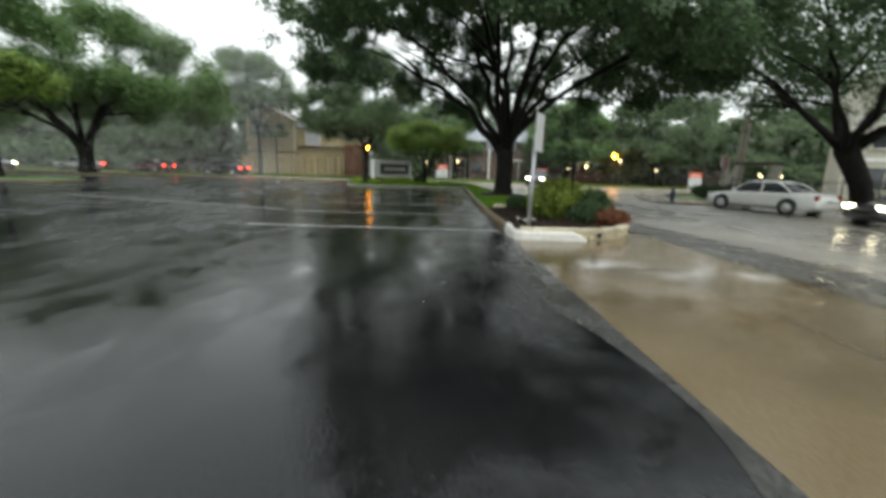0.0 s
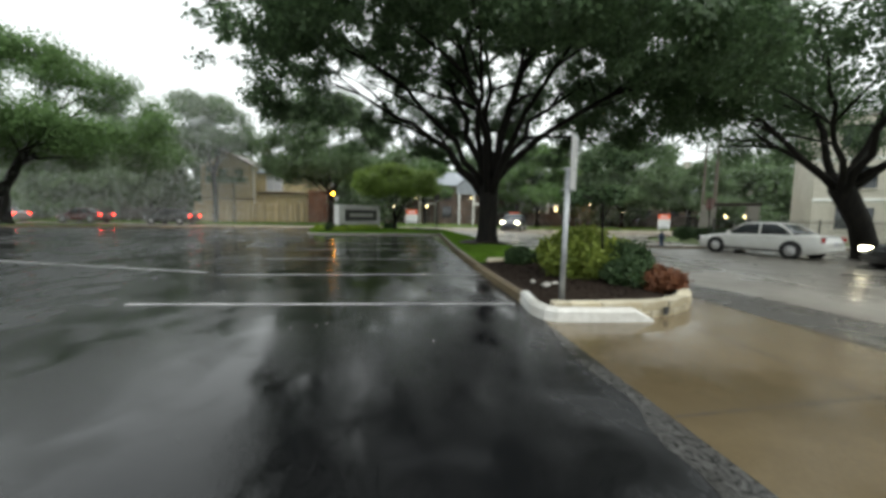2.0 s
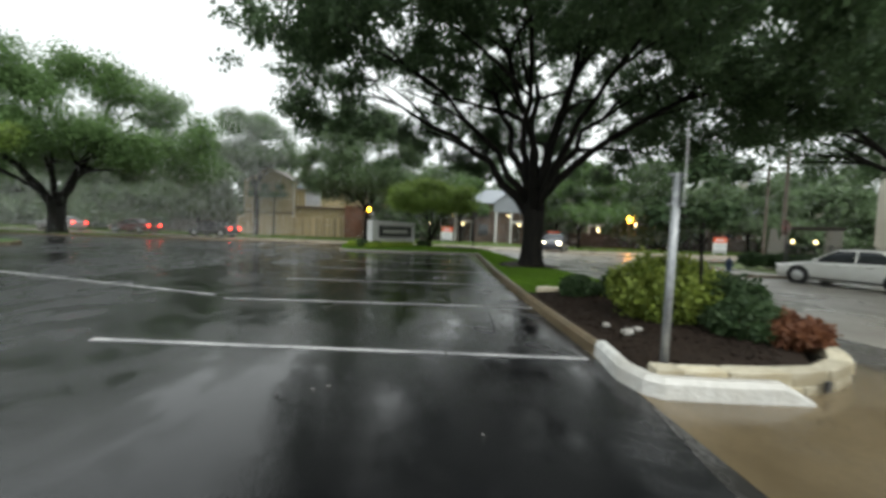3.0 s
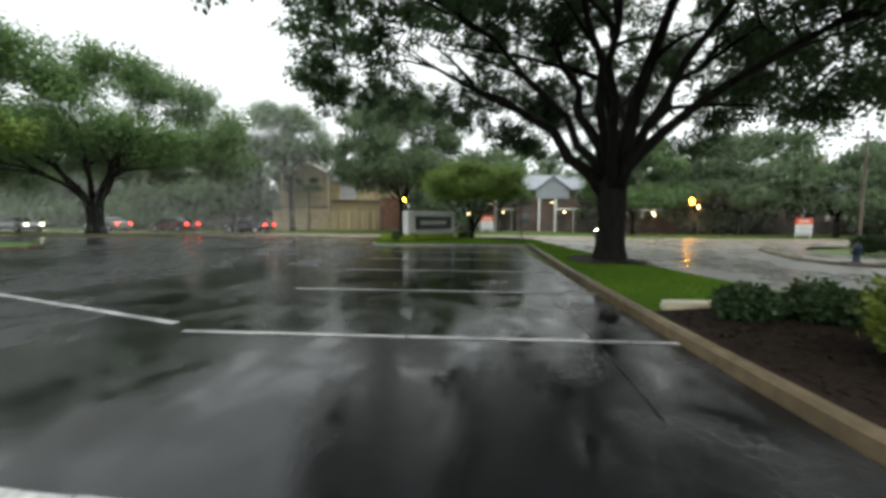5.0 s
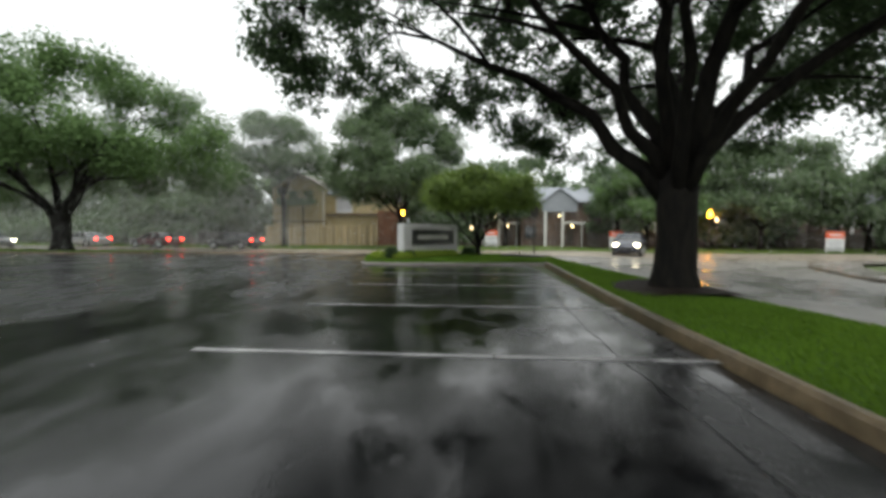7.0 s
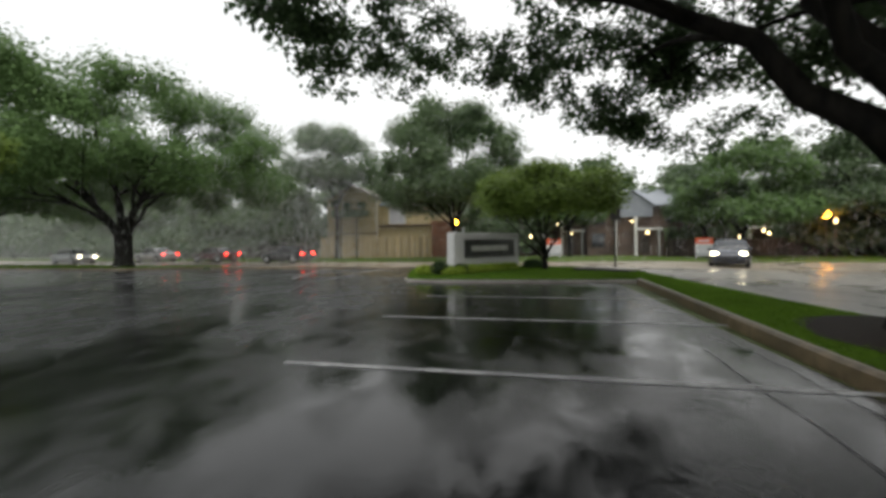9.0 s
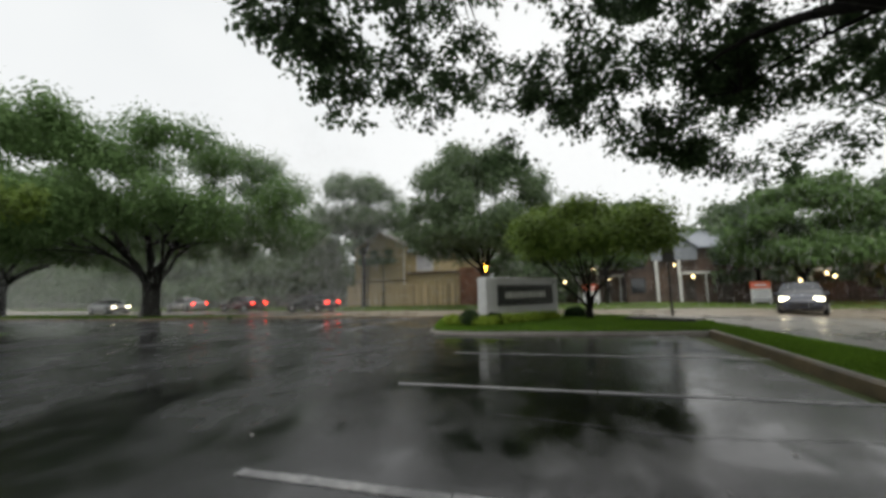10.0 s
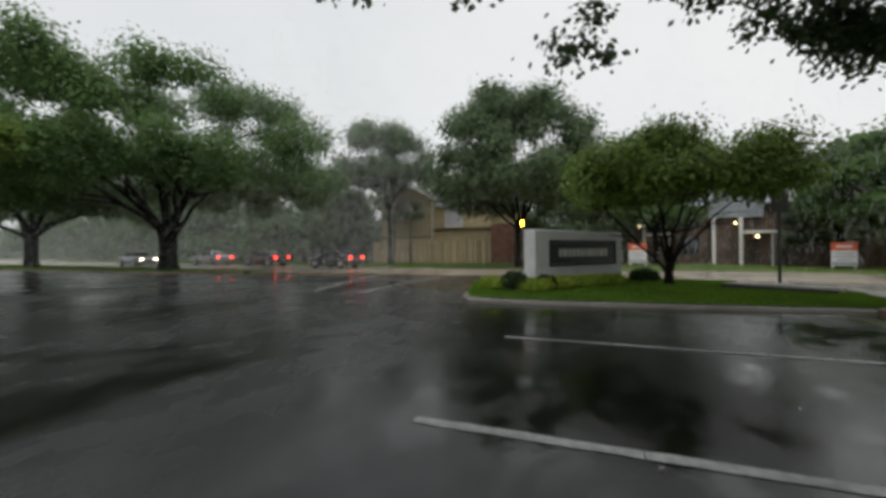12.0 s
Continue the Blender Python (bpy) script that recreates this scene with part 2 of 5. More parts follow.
SIGN_BACK = mat("bare_aluminium_sign", (0.5, 0.5, 0.5), (0.62, 0.62, 0.62), 0.45, 6, 0.05, 60, metal=0.4)
STUCCO_GREY = mat("grey_white_stucco", (0.58, 0.58, 0.57), (0.70, 0.70, 0.69), 0.7, 5, 0.4, 90, big=(0.50, 0.50, 0.49))
PANEL_DARK = mat("dark_sign_panel", (0.015, 0.02, 0.018), (0.03, 0.035, 0.032), 0.35, 6)
LETTER = mat("pale_sign_letters", (0.45, 0.45, 0.42), (0.6, 0.6, 0.56), 0.5, 10)
TAN_SIDING = mat("tan_painted_siding", (0.47, 0.38, 0.21), (0.57, 0.48, 0.29), 0.7, 3, 0.3, 30, big=(0.42, 0.34, 0.19), stretch=(1, 1, 4))
BRICK = mat("brown_red_brick", (0.19, 0.085, 0.05), (0.27, 0.13, 0.08), 0.8, 10, 0.5, 40, big=(0.16, 0.075, 0.045))
DARK_BRICK = mat("dark_brown_brick", (0.09, 0.06, 0.045), (0.15, 0.10, 0.075), 0.8, 8, 0.5, 40, big=(0.07, 0.05, 0.04))
ROOF = mat("blue_grey_shingles", (0.20, 0.22, 0.25), (0.30, 0.32, 0.35), 0.6, 6, 0.5, 30, stretch=(1, 3, 3))
ROOF_BROWN = mat("brown_shingles", (0.14, 0.12, 0.11), (0.22, 0.19, 0.17), 0.7, 6, 0.5, 30, stretch=(1, 3, 3))
WHITE_TRIM = mat("white_painted_trim", (0.66, 0.66, 0.64), (0.78, 0.78, 0.76), 0.5, 6, 0.1, 60)
CREAM_WALL = mat("cream_rendered_wall", (0.48, 0.45, 0.39), (0.58, 0.55, 0.48), 0.7, 3, 0.3, 40, big=(0.42, 0.39, 0.33))
FENCE_WOOD = mat("tan_fence_boards", (0.38, 0.30, 0.17), (0.48, 0.38, 0.23), 0.7, 4, 0.3, 30, per="object", stretch=(4, 4, 0.6))
IRON = mat("black_iron", (0.010, 0.010, 0.010), (0.025, 0.025, 0.025), 0.5, 10)
DARK_FENCE = mat("dark_stained_fence", (0.03, 0.022, 0.016), (0.06, 0.045, 0.035), 0.7, 5, 0.3, 30, per="object")
GLASS = mat("dark_window_glass", (0.02, 0.025, 0.03), (0.04, 0.045, 0.05), 0.06, 2, spec=0.8)
BLIND = mat("pale_window_blind", (0.5, 0.5, 0.54), (0.6, 0.6, 0.64), 0.3, 4, stretch=(1, 1, 12))
CAR_WHITE = mat("white_car_paint", (0.66, 0.66, 0.63), (0.72, 0.72, 0.69), 0.25, 2, coat=0.8)
CAR_BLACK = mat("black_car_paint", (0.012, 0.012, 0.014), (0.02, 0.02, 0.022), 0.25, 2, coat=0.8)
CAR_NAVY = mat("dark_navy_car_paint", (0.014, 0.018, 0.032), (0.022, 0.027, 0.045), 0.25, 2, coat=0.8)
CAR_SILVER = mat("silver_car_paint", (0.36, 0.37, 0.38), (0.44, 0.45, 0.46), 0.3, 2, metal=0.4, coat=0.8)
CAR_RED = mat("dark_red_car_paint", (0.10, 0.014, 0.012), (0.14, 0.02, 0.016), 0.25, 2, coat=0.8)
RUBBER = mat("black_tyre_rubber", (0.012, 0.012, 0.012), (0.025, 0.025, 0.025), 0.7, 10)
RIM = mat("bright_alloy_rim", (0.5, 0.5, 0.5), (0.62, 0.62, 0.62), 0.3, 6, metal=0.8)
CHROME = mat("chrome", (0.7, 0.7, 0.7), (0.8, 0.8, 0.8), 0.12, 4, metal=1.0)
RED_LENS = mat("red_tail_lamp_lens", (0.25, 0.012, 0.01), (0.32, 0.02, 0.016), 0.2, 4)
SIGN_RED = mat("orange_red_sign_panel", (0.70, 0.10, 0.035), (0.80, 0.14, 0.05), 0.5, 4)
SIGN_WHITE = mat("white_sign_panel", (0.66, 0.67, 0.68), (0.76, 0.77, 0.78), 0.5, 4)
SIGN_GREY = mat("grey_sign_bars", (0.34, 0.35, 0.37), (0.42, 0.43, 0.45), 0.5, 4)
HYDRANT_PAINT = mat("dark_blue_hydrant_paint", (0.015, 0.03, 0.06), (0.03, 0.055, 0.10), 0.4, 14, 0.3, 80)
WOOD_POLE = mat("weathered_utility_pole", (0.07, 0.055, 0.045), (0.13, 0.11, 0.09), 0.8, 8, 0.4, 30, stretch=(1, 1, 0.2))
ROCK = mat("pale_grey_rock", (0.24, 0.23, 0.21), (0.36, 0.35, 0.32), 0.5, 12, 0.6, 30)
# near-white rain streaks that veil the distance as haze
RAIN = leaf_mat("hazy_rain_white", (0.80, 0.82, 0.84), (0.9, 0.91, 0.92), 0.4, 0.5)
LAMP_ORANGE = glow("sodium_lamp_glow", (1.0, 0.24, 0.01), 5.0)
LAMP_SODIUM = glow("bright_sodium_lamp_glow", (1.0, 0.34, 0.02), 45.0)
LAMP_WARM = glow("warm_porch_lamp_glow", (1.0, 0.78, 0.38), 6.0)
HEAD_GLOW = glow("headlamp_glow", (1.0, 0.90, 0.62), 12.0)
TAIL_GLOW = glow("tail_lamp_glow", (1.0, 0.03, 0.015), 11.0)


# ---- mesh helpers ----
def mesh_of(name, verts, faces, material, smooth=False):
    me = bpy.data.meshes.new(name)
    me.from_pydata([tuple(v) for v in verts], [], faces)
    me.materials.append(material)
    if smooth:
        me.polygons.foreach_set("use_smooth", [True] * len(me.polygons))
    me.update()
    return me


def quads_mesh(name, co, material):
    """A mesh of loose quads from an array of shape (n, 4, 3)."""
    n = len(co)
    me = bpy.data.meshes.new(name)
    me.vertices.add(n * 4)
    me.vertices.foreach_set("co", co.reshape(-1).astype(np.float32))
    me.loops.add(n * 4)
    me.loops.foreach_set("vertex_index", np.arange(n * 4, dtype=np.int32))
    me.polygons.add(n)
    me.polygons.foreach_set("loop_start", np.arange(0, n * 4, 4, dtype=np.int32))
    me.materials.append(material)
    me.update(calc_edges=True)
    return me


def part(name, me, parent=None, label=""):
    ob = new(name, me)
    if parent is not None:
        ob.parent = parent
    if label:
        ob["label"] = label
    return ob


def thing(name, label, category, x=0, y=0, z=0, rz=0, group="", kind=""):
    ob = new(name)
    ob.matrix_basis = pose(x, y, z, 0, 0, rz)
    return tagged(ob, label, category, group, kind)


class Geo:
    """Collects shapes into one mesh."""

    def __init__(self):
        self.v, self.f = [], []

    def add(self, verts, faces):
        k = len(self.v)
        self.v += [tuple(p) for p in verts]
        self.f += [[i + k for i in f] for f in faces]
        return self

    def box(self, x0, x1, y0, y1, z0, z1, b=0.0, m=None):
        """A box with chamfered edges."""
        bm = bmesh.new()
        bmesh.ops.create_cube(bm, size=1.0)
        for p in bm.verts:
            p.co = Vector(((x0 + x1) / 2 + p.co.x * (x1 - x0), (y0 + y1) / 2 + p.co.y * (y1 - y0), (z0 + z1) / 2 + p.co.z * (z1 - z0)))
        if b:
            bmesh.ops.bevel(bm, geom=bm.edges[:], offset=b, segments=1, affect="EDGES")
        if m is not None:
            bmesh.ops.transform(bm, matrix=m, verts=bm.verts[:])
        bm.verts.index_update()
        self.add([p.co[:] for p in bm.verts], [[q.index for q in f.verts] for f in bm.faces])
        bm.free()
        return self

    def tube(self, pts, radii, sides=8, cap=True):
        pts = [Vector(p) for p in pts]
        k, rings = len(pts), []
        ref = Vector((0.31, 0.17, 0.93)).normalized()
        for i, p in enumerate(pts):
            d = (pts[min(i + 1, k - 1)] - pts[max(i - 1, 0)]).normalized()
            if abs(d.dot(ref)) > 0.97:
                ref = Vector((0.9, 0.3, 0.1)).normalized()
            u = d.cross(ref).normalized()
            w = d.cross(u)
            r = radii[i] if hasattr(radii, "__len__") else radii
            rings += [p + (u * math.cos(a) + w * math.sin(a)) * r for a in (2 * math.pi * j / sides for j in range(sides))]
        faces = [[i * sides + j, i * sides + (j + 1) % sides, (i + 1) * sides + (j + 1) % sides, (i + 1) * sides + j]
                 for i in range(k - 1) for j in range(sides)]
        if cap:
            faces += [list(range(sides))[::-1], list(range((k - 1) * sides, k * sides))]
        return self.add(rings, faces)

    def lathe(self, prof, sides=16, axis="z", at=(0, 0, 0)):
        """Turns (radius, height) pairs about an axis."""
        v, k = [], len(prof)
        for r, h in prof:
            for j in range(sides):
                a = 2 * math.pi * j / sides
                c, s = r * math.cos(a), r * math.sin(a)
                p = {"z": (c, s, h), "y": (c, h, s), "x": (h, c, s)}[axis]
                v.append((p[0] + at[0], p[1] + at[1], p[2] + at[2]))
        f = [[i * sides + j, i * sides + (j + 1) % sides, (i + 1) * sides + (j + 1) % sides, (i + 1) * sides + j]
             for i in range(k - 1) for j in range(sides)]
        f += [list(range(sides))[::-1], list(range((k - 1) * sides, k * sides))]
        return self.add(v, f)

    def prism(self, poly, y0, y1):
        """An (x, z) outline drawn out along y."""
        k = len(poly)
        v = [(x, y0, z) for x, z in poly] + [(x, y1, z) for x, z in poly]
        f = [list(range(k)), list(range(k, 2 * k))[::-1]] + [[i, i + k, (i + 1) % k + k, (i + 1) % k] for i in range(k)]
        return self.add(v, f)

    def mesh(self, name, material, smooth=False):
        return mesh_of(name, self.v, self.f, material, smooth)


# ---- the lie of the land ----
def ease(a):
    a = min(1.0, max(0.0, a))
    return a * a * (3 - 2 * a)


def land(x, y):
    """The lot is level; the side street and the road beyond lie a little lower."""
    return -0.4 * max(ease((x - 4.5) / 10) * ease((y + 30) / 20), 0.7 * ease((y - 27) / 15))


def along(pts, n):
    """n + 1 points evenly along a polyline."""
    seg = [math.dist(a, b) for a, b in zip(pts, pts[1:])]
    total, out = sum(seg), []
    for i in range(n + 1):
        d = total * i / n
        for k, s in enumerate(seg):
            if d <= s or k == len(seg) - 1:
                f = min(1.0, d / s)
                out.append((pts[k][0] + (pts[k + 1][0] - pts[k][0]) * f, pts[k][1] + (pts[k + 1][1] - pts[k][1]) * f))
                break
            d -= s
    return out


def sheet(name, a, b, n, k, lift, material, label="", category="", crown=0.0):
    """A sheet of ground between two edges."""
    ea, eb = along(a, n), along(b, n)
    v, f = [], []
    for i in range(n + 1):
        for j in range(k + 1):
            s = j / k
            x, y = ea[i][0] + (eb[i][0] - ea[i][0]) * s, ea[i][1] + (eb[i][1] - ea[i][1]) * s
            v.append((x, y, land(x, y) + lift + crown * math.sin(math.pi * s)))
    for i in range(n):
        for j in range(k):
            p = i * (k + 1) + j
            f.append([p, p + 1, p + k + 2, p + k + 1])
    ob = new(name, mesh_of(name, v, f, material, True))
    return tagged(ob, label, category, kind="structure")


def kerb(name, pts, width, height, material, label, n=None, side=1, taper=0.0):
    """A rounded kerb stone that follows a line."""
    total = sum(math.dist(a, b) for a, b in zip(pts, pts[1:]))
    line = along(pts, n or max(2, int(total / 0.6)))
    prof = [(0.0, -0.12), (0.015, height * 0.75), (0.05, height), (width - 0.03, height), (width, height - 0.03), (width, -0.12)]
    v, f, k = [], [], len(prof)
    for i, (x, y) in enumerate(line):
        p, q = line[max(0, i - 1)], line[min(len(line) - 1, i + 1)]
        d = math.hypot(q[0] - p[0], q[1] - p[1])
        nx, ny = -(q[1] - p[1]) / d * side, (q[0] - p[0]) / d * side
        w = 0.006 * noise.noise(Vector((x * 1.7, y * 1.7, 3.0)))
        left = math.dist((x, y), line[-1])
        g = min(1.0, 0.2 + 0.8 * left / taper) if taper else 1.0
        v += [(x + nx * o, y + ny * o, land(x, y) + (h * g if h > 0 else h) + w) for o, h in prof]
    for i in range(len(line) - 1):
        f += [[i * k + j, i * k + j + 1, (i + 1) * k + j + 1, (i + 1) * k + j] for j in range(k - 1)]
    f += [list(range(k)), list(range((len(line) - 1) * k, len(line) * k))[::-1]]
    ob = new(name, mesh_of(name, v, f, material))
    return tagged(ob, label, "kerb", kind="structure")


# ---- ground, lot, streets ----
def ground_sheet():
    c = [-2500, -1200, -600, -300, -200, -150] + [i * 2.5 for i in range(-44, 45)] + [150, 200, 300, 600, 1200, 2500]
    v = [(x, y, land(x, y) - 0.06) for y in c for x in c]
    k = len(c)
    f = [[j * k + i, j * k + i + 1, (j + 1) * k + i + 1, (j + 1) * k + i] for j in range(k - 1) for i in range(k - 1)]
    tagged(new("ground", mesh_of("ground", v, f, GROUND, True)), "wet green grass ground running to the horizon", "ground", kind="structure")


ground_sheet()
LAWN_W = [(2.5, 9.2), (2.48, 12.0), (2.62, 17.5), (2.85, 22.0), (3.05, 26.45)]
LAWN_E = [(5.35, 9.8), (5.55, 12.0), (5.5, 14.3), (5.0, 18.5), (4.55, 22.6), (4.05, 29.0)]
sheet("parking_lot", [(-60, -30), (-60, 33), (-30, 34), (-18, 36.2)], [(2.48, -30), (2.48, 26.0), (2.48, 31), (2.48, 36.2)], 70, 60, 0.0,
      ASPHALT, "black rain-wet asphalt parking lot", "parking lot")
EDGE = [(2.0 + 0.32 * random.random() + 0.12 * math.sin(k * 0.9), -30 + 0.42 * k) for k in range(88)] + [(2.3, 7.0), (2.44, 8.0)]
sheet("asphalt_margin", EDGE, [(2.474, -30), (2.474, 8.0)], 180, 3, 0.004, MARGIN, "broken pebbly asphalt margin along the driveway joint", "pavement edge")
sheet("driveway", [(2.476, -30), (2.476, 3.0), (2.476, 9.4)], [(5.6, -30), (5.6, 4.0), (6.3, 9.4)], 60, 8, 0.004, DRIVE,
      "tan concrete driveway under a film of rainwater", "driveway")
sheet("gutter_strip", [(5.6, -30), (5.6, 6.2), (5.45, 9.3), (5.6, 14.0)], [(7.2, -30), (7.1, 7.0), (6.7, 10.5), (5.7, 14.0)], 40, 3, 0.008, GUTTER,
      "dark wet gutter strip across the driveway", "gutter")
sheet("side_street", [(6.0, -30), (6.0, 8.0), (5.2, 10.5), (5.2, 14.3), (4.7, 18.5), (4.2, 22.6), (3.6, 29.5), (3.0, 37.5)],
      [(45, -30), (45, 5.0), (45, 14.0), (30, 19), (24, 22.0), (19.0, 24.0), (18.6, 31.0), (24.5, 37.5)], 70, 26, 0.0, STREET,
      "grey concrete side street shining with rain", "street")
ROAD_N = [(-140, 66), (-90, 58.5), (-45, 52), (-28, 48.6), (-10, 46.5), (0, 46.2), (60, 46.2), (140, 48)]
ROAD_S = [(-140, 56), (-90, 48.5), (-45, 42), (-28, 38.8), (-10, 36.6), (0, 36.4), (60, 36.4), (140, 38)]
sheet("road", ROAD_S, ROAD_N, 140, 8, 0.012, ROADWAY, "wet grey concrete road crossing beyond the parking lot", "road", crown=0.04)

# planted strip and corner island
sheet("mulch_bed", [(2.6, 8.2), (2.6, 12.8)], [(4.2, 8.4), (5.4, 10.0), (5.5, 12.8)], 16, 10, 0.12, MULCH, "dark wet mulch planting bed", "mulch bed", crown=0.08)
sheet("lawn_strip", [(2.6, 12.78), (2.75, 17.5), (2.98, 22.0), (3.18, 26.6)], [(5.5, 12.78), (5.42, 14.3), (4.9, 18.5), (4.45, 22.6), (4.0, 29.0)],
      24, 8, 0.10, TURF, "bright green wet lawn strip beside the lot", "lawn", crown=0.06)
ISLAND_S = [(-4.55, 27.4), (-4.42, 26.55), (-4.0, 26.12), (-2.6, 25.98), (0.0, 26.2), (3.1, 26.5)]
ISLAND_N = [(-5.15, 31.0), (-5.2, 33.6), (-4.6, 35.4), (-2.5, 36.1), (0.5, 36.0), (3.0, 34.0), (4.0, 29.0)]
sheet("island_lawn", [(-4.45, 27.4), (-4.3, 26.65), (-3.95, 26.25), (-2.6, 26.1), (0.0, 26.32), (3.2, 26.6)], ISLAND_N, 26, 14, 0.10, TURF,
      "bright green lawn island round the monument sign", "lawn", crown=0.10)
sheet("mulch_ring", [(3.2, 17.6), (3.0, 18.7), (3.3, 19.8)], [(5.0, 17.6), (5.1, 18.7), (4.9, 19.8)], 12, 8, 0.165, MULCH,
      "dark mulch ring round the oak trunk", "mulch bed", crown=0.07)
kerb("lawn_kerb", LAWN_W, 0.14, 0.14, KERB, "wet tan concrete kerb along the lawn", side=-1)
kerb("lawn_street_kerb", LAWN_E, 0.15, 0.12, KERB, "concrete kerb between lawn and side street", side=1)
kerb("island_kerb", ISLAND_S, 0.12, 0.085, WALKWAY, "wet concrete kerb along the lawn island", side=1)
kerb("island_rear_kerb", ISLAND_N, 0.15, 0.12, KERB, "concrete kerb behind the lawn island", side=-1)
kerb("lot_kerb", [(-21, 36.0), (-12, 36.3), (-5.3, 36.3)], 0.15, 0.12, KERB, "concrete kerb at the far edge of the lot", side=1)
OAK_VERGE = [(-60, 34.4), (-42, 34.4), (-33, 33.2), (-24.5, 33.2), (-22.5, 34.6), (-21.5, 36.0)]
kerb("verge_kerb", OAK_VERGE, 0.15, 0.14, KERB, "concrete kerb round the verge with the spreading oak", side=1)
sheet("oak_verge", [(-60, 34.5), (-42, 34.5), (-33, 33.35), (-24.5, 33.35), (-22.6, 34.7), (-21.6, 36.1)],
      [(-60, 43.5), (-42, 41.2), (-33, 39.4), (-28, 38.5), (-24, 38.0), (-21.0, 37.6)], 24, 8, 0.10, TURF, "wet grass verge under the spreading oak", "lawn")
kerb("corner_kerb", [(24.5, 36.2), (19.5, 34.6), (16.6, 31.0), (14.6, 26.5), (14.2, 24.6), (14.2, 23.5), (15.0, 22.9), (19.0, 22.7), (32, 22.2)], 0.15, 0.13, KERB,
     "curved concrete kerb at the street corner", side=1)
sheet("corner_walk", [(24.4, 36.0), (19.6, 34.4), (16.8, 31.0), (14.8, 26.5), (14.4, 24.6), (14.4, 23.6), (15.1, 23.1), (19.0, 22.9), (32, 22.4)],
      [(26.0, 34.4), (21.0, 33.0), (18.6, 30.5), (16.4, 26.3), (16.0, 25.2), (16.2, 24.7), (16.6, 24.4), (19.4, 24.3), (32, 23.9)], 30, 4, 0.10, WALKWAY,
      "wet concrete corner sidewalk with a ramp", "sidewalk")
kerb("east_kerb", [(19.4, -10), (19.4, 15.0), (20.2, 16.2), (32, 16.6)], 0.15, 0.13, KERB, "concrete kerb along the far side of the street", side=-1)
sheet("east_lawn", [(19.6, -10), (19.6, 15.0), (20.4, 16.0), (32, 16.4)], [(45, -10), (45, 10.0), (45, 12.0), (45, 14.0)], 20, 8, 0.11, TURF,
      "grass bank under the oak beside the street", "lawn")


kerb("lot_island_kerb", [(-18.0, 23.4), (-17.4, 22.4), (-17.7, 21.3), (-19.2, 20.9), (-28.0, 21.8)], 0.15, 0.12, KERB, "concrete kerb round a small lot island", side=-1)
sheet("lot_island", [(-18.2, 23.3), (-17.6, 22.4), (-17.9, 21.4), (-19.2, 21.1), (-28.0, 22.0)], [(-18.6, 24.2), (-19.2, 24.3), (-20.0, 24.4), (-23.0, 24.6), (-28.0, 25.0)],
      16, 6, 0.10, TURF, "small grass island in the parking lot", "lawn", crown=0.05)

# ---- paint on the lot ----
def paint_line(a, b, width, label="worn white parking stall line on wet asphalt"):
    """A stall line of uneven width, broken where the paint has cracked away."""
    a, b = Vector(a), Vector(b)
    d = (b - a).normalized()
    w = Vector((-d.y, d.x))
    total, s = (b - a).length, 0.0
    g = Geo()
    while s < total - 0.05:
        e = min(total, s + random.uniform(0.5, 1.6))
        k = max(2, int((e - s) / 0.16))
        v, f = [], []
        for i in range(k + 1):
            q = s + (e - s) * i / k
            c = a + d * q
            l, r = width / 2 + random.uniform(-0.010, 0.006), width / 2 + random.uniform(-0.010, 0.006)
            v += [(c.x + w.x * l, c.y + w.y * l, land(c.x, c.y) + 0.005), (c.x - w.x * r, c.y - w.y * r, land(c.x, c.y) + 0.005)]
        f = [[2 * i, 2 * i + 1, 2 * i + 3, 2 * i + 2] for i in range(k)]
        g.add(v, f)
        s = e + random.uniform(0.004, 0.018)
    tagged(new("parking_line", g.mesh("parking_line", PAINT)), label, "road marking", "stall lines", "structure")


for i in range(6):
    y = 9.11 + 2.738 * i
    paint_line((-2.95 + 0.07 * i, y + (0.2 if i == 0 else 0.0)), (2.42 + 0.07 * i, y), 0.105)
for p, q in (((-3.2, 12.15), (-11.5, 15.0)), 
             ((-7.46, 27.0), (-8.5, 36.0)), ((-9.0, 27.0), (-12.3, 36.0))):
    paint_line(p, q, 0.12)

def crack(pts, width, label, material=None):
    """A wandering crack or joint, filled with dark wet grit."""
    line = along(pts, max(6, int(sum(math.dist(a, b) for a, b in zip(pts, pts[1:])) / 0.12)))
    v = []
    for i, (x, y) in enumerate(line):
        q, r = line[max(0, i - 1)], line[min(len(line) - 1, i + 1)]
        d = math.hypot(r[0] - q[0], r[1] - q[1])
        nx, ny = -(r[1] - q[1]) / d, (r[0] - q[0]) / d
        o = 0.035 * noise.noise(Vector((x * 2.1, y * 2.1, 7.0))) if material is None else 0.0
        w = width * random.uniform(0.35, 1.0) / 2
        v += [(x + nx * (o + w), y + ny * (o + w), land(x, y) + 0.0075), (x + nx * (o - w), y + ny * (o - w), land(x, y) + 0.0075)]
    f = [[2 * i, 2 * i + 1, 2 * i + 3, 2 * i + 2] for i in range(len(line) - 1)]
    tagged(new("crack", mesh_of("crack", v, f, material or CRACK)), label, "crack", kind="structure")


